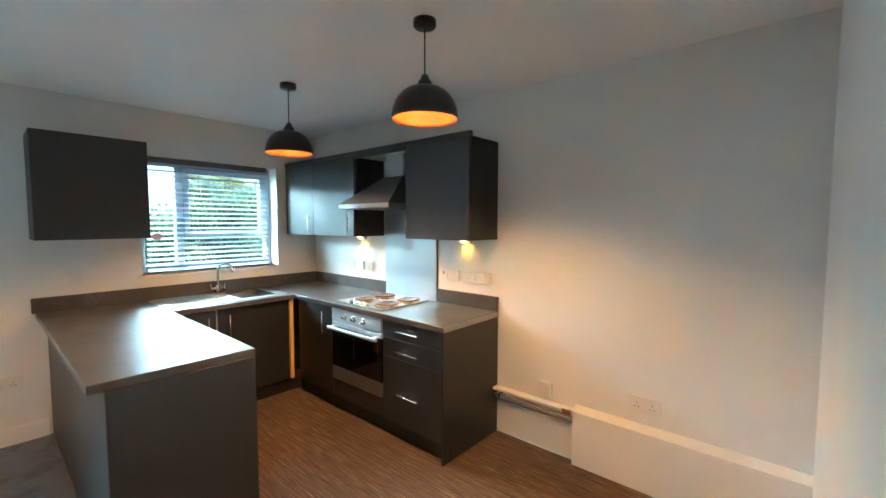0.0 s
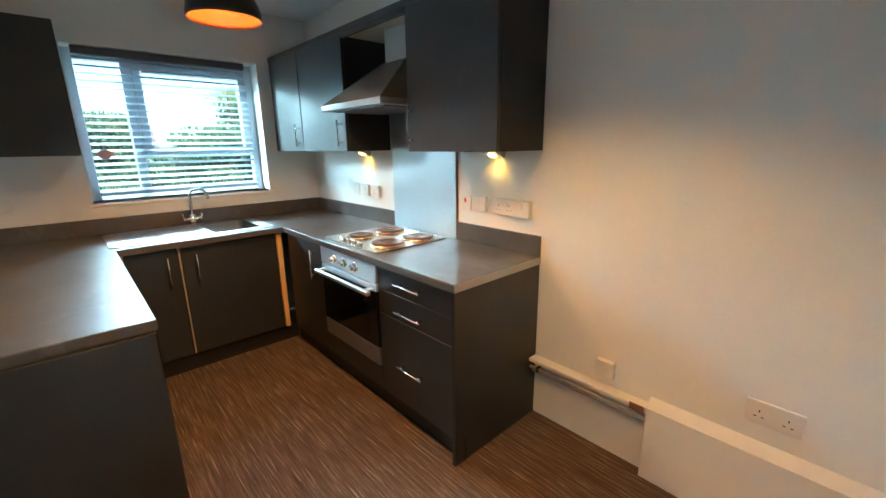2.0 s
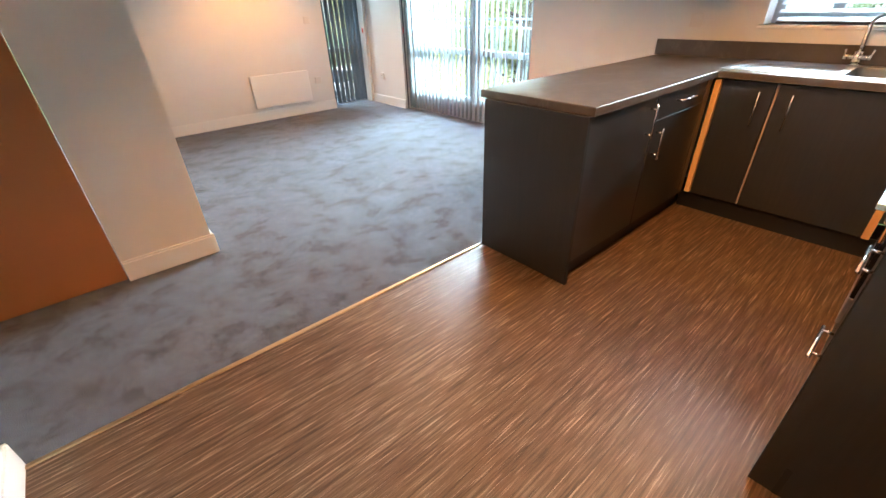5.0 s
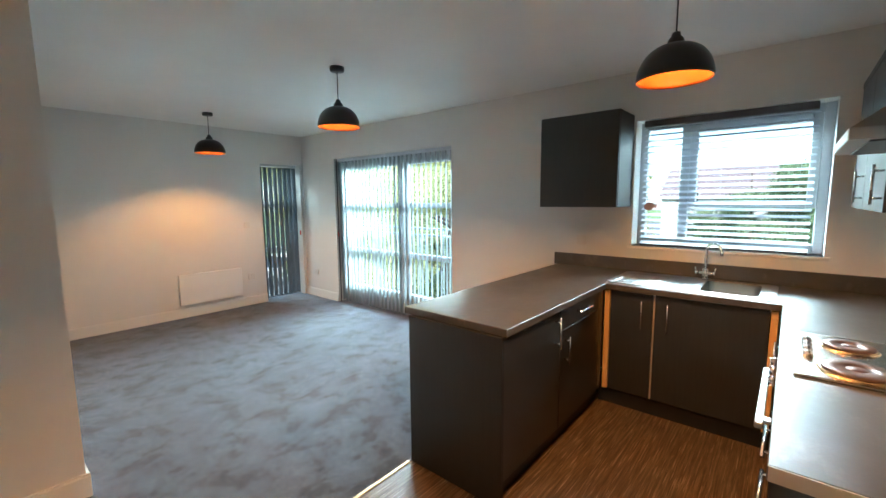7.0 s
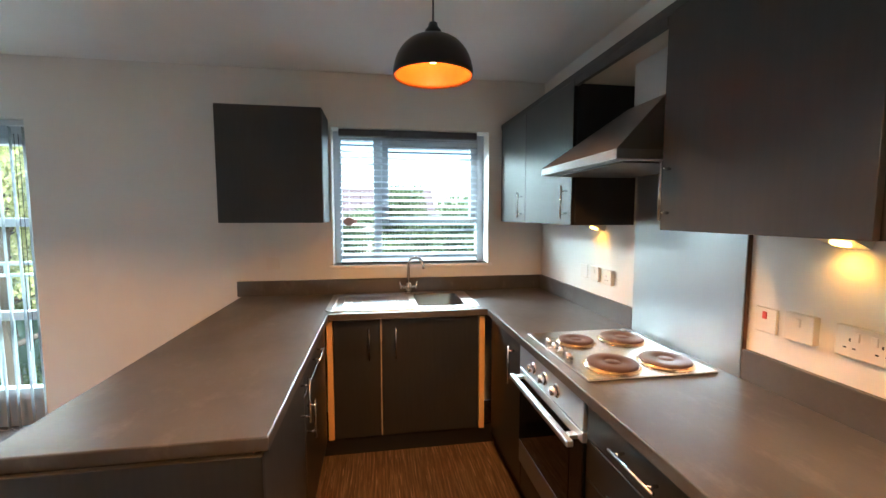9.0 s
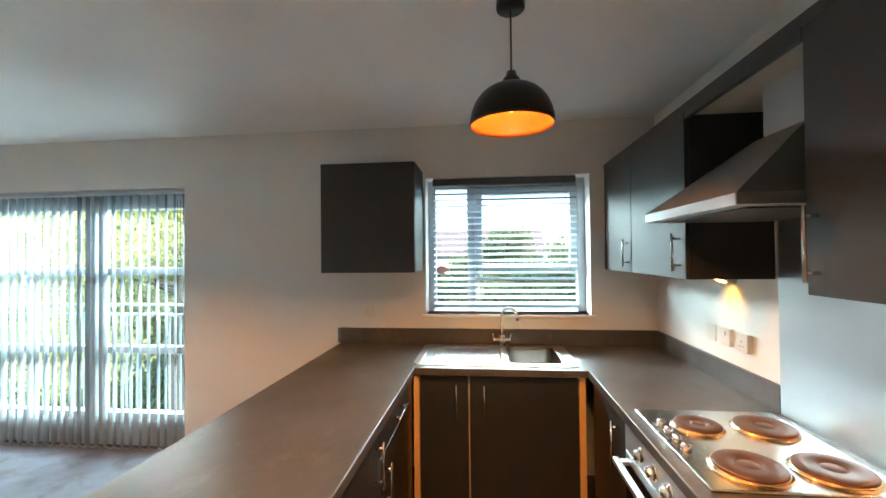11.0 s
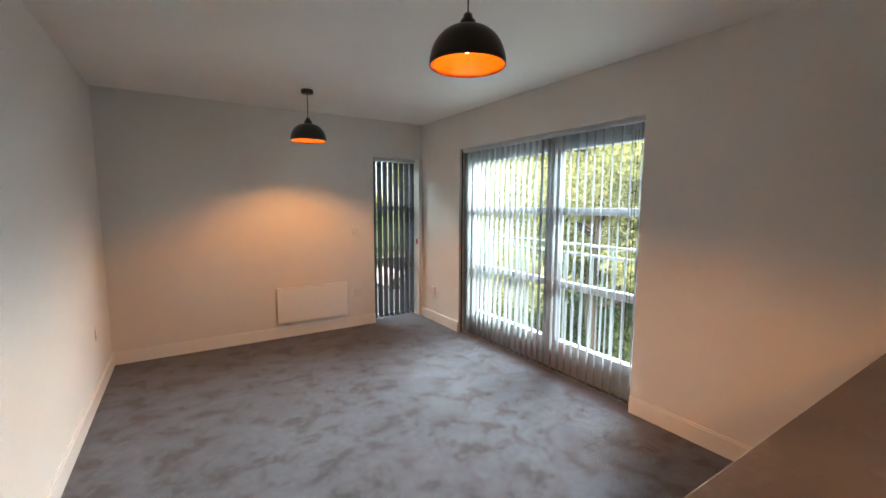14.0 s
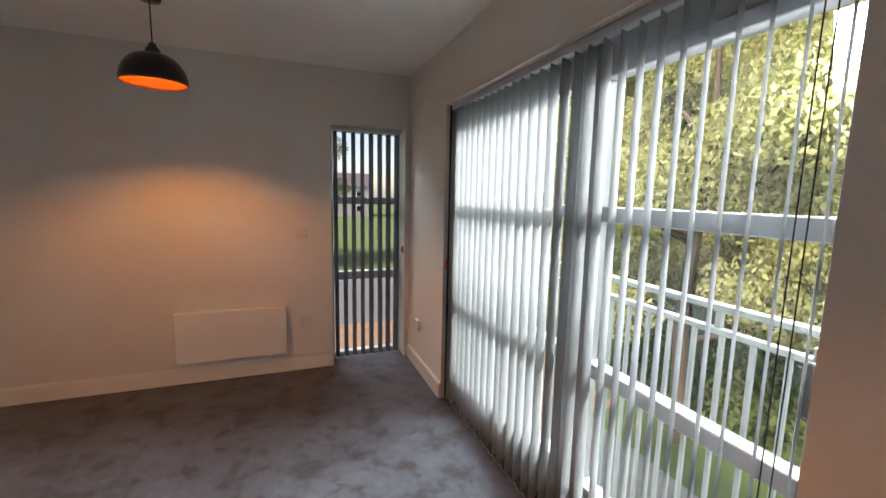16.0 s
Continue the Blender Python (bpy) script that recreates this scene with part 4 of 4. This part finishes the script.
plate("double_socket", "white double socket low on the wall behind the peninsula", WW_, 0.215, 0.365, 0.385, 0.47, 0.009, 2)
plate("wall_socket", "white single socket beside the balcony doors", WW_, -3.505, -3.43, 0.345, 0.43, 0.010, 1, proud=0.014)
SW_ = ("y", SY, 1)
plate("heater_timer", "small white control plate high above the heater", SW_, -3.24, -3.16, 1.10, 1.18, 0.010, category="switch")
plate("fused_switch", "white fused switch beside the panel heater", SW_, -3.265, -3.175, 0.365, 0.45, 0.010, 0, (-3.22,), category="switch")
plate("double_socket", "white double socket low on the living room side wall", ("x", EX, -1), -3.22, -3.07, 0.43, 0.515, 0.009, 2)
plate("fused_switch", "white fused switch low on the cooker wall", NW_, -1.368, -1.283, 0.385, 0.47, 0.009, 0, (), category="switch", proud=0.022)
plate("double_socket", "white double socket above the pipe boxing", NW_, -0.80, -0.635, 0.445, 0.535, 0.009, 2)

for nm, x, y, z in (("x", NW[0], SY - 0.05, 0.975), ("y", WX - 0.03, FD[0], 0.985)):
    t = empty("cord_cleat", (x, y, z), "small red plastic cord holder beside the blind", "cord holder")
    if nm == "x":
        bm = boxes((x, x + 0.008, y - 0.012, y + 0.012, z - 0.035, z + 0.035), bev=0.003)
        box(bm, x + 0.006, x + 0.016, y - 0.004, y + 0.004, z - 0.02, z + 0.02, bev=0.002)
    else:
        bm = boxes((x - 0.012, x + 0.012, y, y + 0.008, z - 0.035, z + 0.035), bev=0.003)
        box(bm, x - 0.004, x + 0.004, y + 0.006, y + 0.014, z - 0.02, z + 0.02, bev=0.002)
    part("clip", bm, M_RED, t)

# fish-shaped tag on the kitchen blind
fx, fy, fz = WX - 0.026, 1.205, 1.405
fish = empty("hanging_ornament", (fx, fy, fz), "pinkish red leaf-shaped ornament hanging on the kitchen blind", "ornament")
bm = bmesh.new()
prof = [(-0.048, 0.004), (-0.03, 0.026), (0.0, 0.030), (0.022, 0.022), (0.034, 0.008), (0.052, 0.024), (0.046, -0.004), (0.05, -0.022), (0.030, -0.010), (0.01, -0.028), (-0.02, -0.032), (-0.042, -0.018)]
f = bm.faces.new([bm.verts.new((fx, fy + a, fz + b)) for a, b in prof])
r = bmesh.ops.extrude_face_region(bm, geom=[f])
bmesh.ops.translate(bm, verts=[g for g in r["geom"] if isinstance(g, bmesh.types.BMVert)], vec=(0.008, 0, 0))
bmesh.ops.recalc_face_normals(bm, faces=bm.faces)
bmesh.ops.bevel(bm, geom=list(bm.edges), offset=0.002, affect="EDGES")
part("body", bm, mat("pink_ceramic", (0.85, 0.50, 0.43), 0.4), fish)
part("cord", cyl(bmesh.new(), (fx + 0.004, fy - 0.02, fz + 0.024), (fx + 0.004, fy - 0.022, fz + 0.085), 0.0012, n=6), M_RUBBER, fish)

# blind pull cord
pc = empty("pull_cord", (WX - 0.045, -0.872, 1.95), "thin dark looped control cord of the vertical blind", "cord")
bm = bmesh.new()
for dy in (-0.012, 0.012):
    cyl(bm, (WX - 0.03, -0.862 + dy, 0.55), (WX - 0.04, -0.862 + dy, 1.965), 0.0016, n=6)
part("cord", bm, M_RUBBER, pc)

det = empty("ceiling_detector", (-0.84, -0.43, H), "round cream smoke detector on the ceiling", "smoke detector")
smooth(part("body", lathe(bmesh.new(), [(0.0001, -0.052), (0.055, -0.050), (0.072, -0.040), (0.078, -0.02), (0.078, -0.008), (0.082, 0)], 32, (-0.84, -0.43, H)), mat("cream_plastic", (0.62, 0.56, 0.44), 0.45), det))

# ---------------------------------------------------------------- juliet railing
M_GALV = mat("pale_painted_steel", (0.33, 0.38, 0.36), 0.45, 0.0)
RX = -4.49
rail = empty("balcony_railing", (RX, -1.85, 0.05), "pale painted steel railing outside the glazed doors", "railing")
part("top_rail", boxes((RX - 0.022, RX + 0.022, -3.10, -0.60, 1.09, 1.112), bev=0.003), M_GALV, rail)
part("middle_rail", boxes((RX - 0.015, RX + 0.015, -3.10, -0.60, 1.005, 1.027), bev=0.003), M_GALV, rail)
part("bottom_rail", boxes((RX - 0.015, RX + 0.015, -3.10, -0.60, 0.03, 0.052), bev=0.003), M_GALV, rail)
for y in (-3.08, -2.45, -1.85, -1.25, -0.62):
    part("post", boxes((RX - 0.010, RX + 0.010, y - 0.010, y + 0.010, 1.027, 1.09)), M_GALV, rail)
bal = bmesh.new()
box(bal, -0.006, 0.006, -0.008, 0.008, 0.052, 1.005)
bal_me = bpy.data.meshes.new("baluster")
bal.to_mesh(bal_me)
bal.free()
bal_me.materials.append(M_GALV)
for i in range(25):
    o = new("baluster", bal_me)
    o.location = (0, -3.08 + i * 0.1025 + 1.85, -0.05)
    o.parent = rail

# ---------------------------------------------------------------- outside
GZ = -2.85
M_GRASS = mat("lawn", (0.07, 0.12, 0.025), 0.9)
v = coords(M_GRASS)
base(M_GRASS, ramp(M_GRASS, noise_tex(M_GRASS, v, 0.8, 8, 0.7), [(0.3, (0.045, 0.085, 0.02)), (0.7, (0.11, 0.16, 0.035))]))
M_PAVE = mat("grey_paving", (0.2, 0.2, 0.19), 0.8)
v = coords(M_PAVE)
base(M_PAVE, ramp(M_PAVE, noise_tex(M_PAVE, v, 1.7, 7, 0.7), [(0.3, (0.14, 0.14, 0.135)), (0.7, (0.25, 0.25, 0.24))]))
M_BRICKPAVE = mat("orange_brick_paving", (0.35, 0.17, 0.07), 0.8)
v = coords(M_BRICKPAVE)
base(M_BRICKPAVE, ramp(M_BRICKPAVE, noise_tex(M_BRICKPAVE, v, 2.5, 7, 0.7), [(0.3, (0.17, 0.10, 0.06)), (0.7, (0.28, 0.18, 0.11))]))
M_ROAD = mat("pale_asphalt", (0.11, 0.115, 0.125), 0.8)
M_BARK = mat("bark", (0.09, 0.07, 0.05), 0.9)
M_RENDERW = mat("pale_render", (0.28, 0.28, 0.28), 0.8)
M_ROOF = mat("roof_tiles", (0.095, 0.070, 0.080), 0.8)


def leaf_mat(name, lo, hi):
    m = bpy.data.materials.new(name)
    m.use_nodes = True
    nt = m.node_tree
    nt.nodes.remove(nt.nodes["Principled BSDF"])
    geo = nt.nodes.new("ShaderNodeNewGeometry")
    r = nt.nodes.new("ShaderNodeValToRGB")
    r.color_ramp.elements[0].color, r.color_ramp.elements[1].color = (*lo, 1), (*hi, 1)
    nt.links.new(geo.outputs["Random Per Island"], r.inputs[0])
    d, t, mx = nt.nodes.new("ShaderNodeBsdfDiffuse"), nt.nodes.new("ShaderNodeBsdfTranslucent"), nt.nodes.new("ShaderNodeMixShader")
    nt.links.new(r.outputs[0], d.inputs[0])
    nt.links.new(r.outputs[0], t.inputs[0])
    mx.inputs[0].default_value = 0.5
    nt.links.new(d.outputs[0], mx.inputs[1])
    nt.links.new(t.outputs[0], mx.inputs[2])
    nt.links.new(mx.outputs[0], nt.nodes["Material Output"].inputs[0])
    return m


M_LEAF = leaf_mat("spring_leaves", (0.30, 0.33, 0.13), (0.46, 0.46, 0.22))
M_LEAFG = leaf_mat("grey_green_leaves", (0.10, 0.15, 0.08), (0.22, 0.27, 0.16))
M_LEAFD = leaf_mat("hedge_leaves", (0.07, 0.11, 0.035), (0.20, 0.24, 0.08))

structure("ground", boxes((-160, 120, -160, 120, GZ - 0.2, GZ)), M_GRASS, "broad mown lawn below the flat", "ground")
structure("pavement", boxes((-8.6, -4.4, -6.5, 12, GZ - 0.1, GZ + 0.02)), M_PAVE, "grey slabbed path along the building", "pavement")
structure("brick_paving", boxes((-9.5, 1.5, -13.6, -6.5, GZ - 0.1, GZ + 0.02)), M_BRICKPAVE, "orange-brown brick parking bay", "pavement")
structure("road", boxes((-40, 30, -21.5, -13.6, GZ - 0.1, GZ + 0.012)), M_ROAD, "pale grey access road", "road")
structure("outer_wall", boxes((WX - T - 0.0, 1.9, SY - T, NY + 0.2, GZ, -0.12)), M_RENDERW, "pale rendered wall of the ground floor", "wall")


def leaves(bm, rnd, centre, radius, count, size):
    for _ in range(count):
        d = Vector((rnd.gauss(0, 1), rnd.gauss(0, 1), rnd.gauss(0, 1))).normalized()
        p = Vector(centre) + Vector((d.x * radius[0], d.y * radius[1], d.z * radius[2])) * (rnd.random() ** 0.45)
        q = Euler((rnd.uniform(0, 6.3), rnd.uniform(0, 6.3), rnd.uniform(0, 6.3))).to_matrix()
        s = size * rnd.uniform(0.6, 1.4)
        bm.faces.new([bm.verts.new(p + q @ Vector(c)) for c in ((-s, 0, 0), (0, -s * 0.55, 0), (s, 0, 0), (0, s * 0.55, 0))])


def tree(name, at, h, spread, seed, clumps=34, per=210, size=0.11, leaf=M_LEAF, label="young broad tree in light yellow-green spring leaf"):
    rnd = random.Random(seed)
    t = empty(name, at, label, "tree", "trees outside")
    bm = bmesh.new()
    x, y, z = at
    pts = [(x, y, z), (x + 0.08 * spread, y + 0.02, z + h * 0.3), (x + 0.02, y + 0.1, z + h * 0.62), (x, y, z + h * 0.92)]
    for i in range(3):
        cyl(bm, pts[i], pts[i + 1], 0.15 * h / 8 * (1 - 0.3 * i), 0.15 * h / 8 * (0.7 - 0.28 * i) + 0.01, n=9)
    tips = []
    for k in range(11):
        a = rnd.uniform(0, 6.28)
        z0 = rnd.uniform(0.22, 0.7) * h
        r = spread * rnd.uniform(0.5, 0.95) * (1.15 - 0.5 * z0 / h)
        s = Vector((x + 0.04, y + 0.05, z + z0))
        e_ = s + Vector((math.cos(a) * r, math.sin(a) * r, rnd.uniform(0.12, 0.28) * h))
        m_ = (s + e_) / 2 + Vector((0, 0, -0.15))
        cyl(bm, s, m_, 0.055 * h / 8, 0.035 * h / 8, n=6)
        cyl(bm, m_, e_, 0.035 * h / 8, 0.010, n=6)
        tips += [e_, m_, (e_ + m_) / 2]
    part("trunk", bm, M_BARK, t)
    bm = bmesh.new()
    for k in range(clumps):
        c = tips[k % len(tips)] + Vector((rnd.gauss(0, 0.35), rnd.gauss(0, 0.35), rnd.gauss(0, 0.4))) * spread * 0.4
        r = rnd.uniform(0.30, 0.62) * spread * 0.5
        leaves(bm, rnd, c, (r, r, r * 0.7), per, size)
    part("crown", bm, leaf, t)
    return t


T1 = tree("tree", (-9.6, -5.2, GZ), 8.2, 3.2, 3, 70, 1300, 0.048)
T3 = tree("tree", (-16.5, 5.6, GZ), 6.6, 3.0, 21, 50, 420, 0.08, M_LEAFG, "dull blue-green broad tree beyond the yard")
T2 = tree("tree", (-12.5, -10.2, GZ), 9.6, 4.2, 8, 66, 1100, 0.062)
for x, y, s, rz, src in ((-13.5, -6.0, 1.0, 70, T2), (-17.0, -6.5, 1.15, 190, T2), (-12.5, -4.2, 0.85, 200, T1), (-15.5, -8.5, 1.2, 60, T2), (-21, -8.0, 1.25, 10, T2), (-12, -16.0, 0.95, 150, T1), (-24, -18, 1.3, 40, T2),
                         (-20, 3.4, 0.95, 250, T3), (-19, 9.0, 1.1, 140, T3), (-25, 0.5, 0.9, 30, T3), (-3.0, -26.5, 1.0, 40, T2), (-15, -34, 0.8, 120, T1), (-22, -32, 1.3, 10, T2), (4, -31, 1.1, 230, T1), (-30, 12, 0.95, 80, T2)):
    n = copy_thing(src, pose(x, y, GZ, 0, 0, rz))
    n.scale = (s, s, s)

rnd = random.Random(5)
for i in range(5):
    y0 = -14 + i * 3.0
    hd = empty("hedge", (-10.6 - 0.2 * i, y0, GZ), "loose untrimmed green hedge bush on the bank", "hedge", "hedge bushes")
    bm = bmesh.new()
    for k in range(9):
        leaves(bm, rnd, (-10.6 - 0.2 * i + rnd.uniform(-0.7, 0.7), y0 + rnd.uniform(-1.4, 1.4), GZ + rnd.uniform(0.3, 1.3)), (0.8, 0.9, 0.7), 330, 0.07)
    part("foliage", bm, M_LEAFD, hd)

structure("car_park", boxes((-34, -13.5, -4.5, 30, GZ - 0.1, GZ + 0.012)), mat("pale_concrete", (0.08, 0.085, 0.10), 0.8), "pale concrete yard beyond the path", "pavement")
structure("far_road", boxes((-80, -48, -60, 60, GZ - 0.1, GZ + 0.012)), mat("mauve_asphalt", (0.07, 0.065, 0.10), 0.8), "distant grey road", "road")


def house(at, w, d, h, label):
    x, y = at
    e = empty("house", (x, y, GZ), label, "house", "houses in the distance")
    part("wall", boxes((x - w / 2, x + w / 2, y - d / 2, y + d / 2, GZ, GZ + h)), M_RENDERW, e)
    bm = bmesh.new()
    a = [bm.verts.new(p) for p in ((x - w / 2 - 0.3, y - d / 2 - 0.3, GZ + h), (x + w / 2 + 0.3, y - d / 2 - 0.3, GZ + h), (x + w / 2 + 0.3, y + d / 2 + 0.3, GZ + h), (x - w / 2 - 0.3, y + d / 2 + 0.3, GZ + h))]
    if d >= w:
        r = [bm.verts.new((x, y - d / 2 - 0.3, GZ + h + w * 0.35)), bm.verts.new((x, y + d / 2 + 0.3, GZ + h + w * 0.35))]
        fs = ((a[0], r[0], r[1], a[3]), (a[1], a[2], r[1], r[0]), (a[0], a[1], r[0]), (a[3], r[1], a[2]), (a[0], a[3], a[2], a[1]))
    else:
        r = [bm.verts.new((x - w / 2 - 0.3, y, GZ + h + d * 0.35)), bm.verts.new((x + w / 2 + 0.3, y, GZ + h + d * 0.35))]
        fs = ((a[0], a[1], r[1], r[0]), (a[3], r[0], r[1], a[2]), (a[0], r[0], a[3]), (a[1], a[2], r[1]), (a[0], a[3], a[2], a[1]))
    for q in fs:
        bm.faces.new(q)
    part("roof", bm, M_ROOF, e)
    for fl in (0, 1):
        for k in range(3):
            z0 = GZ + 0.9 + fl * 2.7
            if d >= w:
                c = y - d / 2 + d * (k + 0.5) / 3
                wd = part("window", boxes((x + w / 2 + 0.0, x + w / 2 + 0.05, c - 0.6, c + 0.6, z0, z0 + 1.2), bev=0.01), M_UPVC, e)
                part("pane", boxes((x + w / 2 + 0.045, x + w / 2 + 0.056, c - 0.52, c + 0.52, z0 + 0.08, z0 + 1.12)), M_OVENGLASS, wd)
            else:
                c = x - w / 2 + w * (k + 0.5) / 3
                wd = part("window", boxes((c - 0.6, c + 0.6, y + d / 2, y + d / 2 + 0.05, z0, z0 + 1.2), bev=0.01), M_UPVC, e)
                part("pane", boxes((c - 0.52, c + 0.52, y + d / 2 + 0.045, y + d / 2 + 0.056, z0 + 0.08, z0 + 1.12)), M_OVENGLASS, wd)


house((-11, -80), 14, 7, 5.6, "two-storey pale rendered house beyond the lawn")
house((-46, 0), 8, 14, 4.2, "two-storey pale rendered house behind the trees")


def car(at, rz):
    e = empty("car", at, "small white hatchback parked on the road", "car")
    e.rotation_euler = (0, 0, radians(rz))
    white = mat("white_car_paint", (0.75, 0.76, 0.77), 0.25)
    dark = mat("car_glass", (0.02, 0.025, 0.03), 0.08)

    def extr(prof, half, m, name):
        bm = bmesh.new()
        a = [bm.verts.new((px, -half, pz)) for px, pz in prof]
        b = [bm.verts.new((px, half, pz)) for px, pz in prof]
        bm.faces.new(a)
        bm.faces.new(b[::-1])
        for i in range(len(prof)):
            j = (i + 1) % len(prof)
            bm.faces.new((a[i], b[i], b[j], a[j]))
        bmesh.ops.recalc_face_normals(bm, faces=bm.faces)
        bmesh.ops.bevel(bm, geom=list(bm.edges), offset=0.04, segments=2, affect="EDGES")
        ob = obj(name, bm, m)
        ob.parent = e
        return ob
    extr([(-2.0, 0.25), (2.0, 0.25), (2.05, 0.6), (1.9, 0.78), (1.05, 0.92), (-1.95, 0.95), (-2.05, 0.6)], 0.86, white, "body")
    extr([(1.05, 0.90), (0.4, 1.38), (-1.35, 1.42), (-1.85, 0.93)], 0.74, dark, "glass")
    extr([(0.38, 1.36), (0.30, 1.46), (-1.30, 1.48), (-1.42, 1.40)], 0.72, white, "roof")
    for sx in (-1.3, 1.3):
        for sy in (-0.84, 0.84):
            bm = bmesh.new()
            cyl(bm, (sx, sy - 0.1, 0.31), (sx, sy + 0.1, 0.31), 0.31, n=20)
            w = obj("wheel", bm, M_RUBBER)
            w.parent = e
            bm = bmesh.new()
            cyl(bm, (sx, sy - 0.106, 0.31), (sx, sy + 0.106, 0.31), 0.19, n=14)
            q = obj("rim", bm, M_CHROME)
            q.parent = w
    for sy in (-0.6, 0.6):
        bm = boxes((2.0, 2.06, sy - 0.16, sy + 0.16, 0.58, 0.72), bev=0.01)
        q = obj("headlight", bm, M_CHROME)
        q.parent = e


car((-11.6, -18.6, GZ + 0.012), 8)
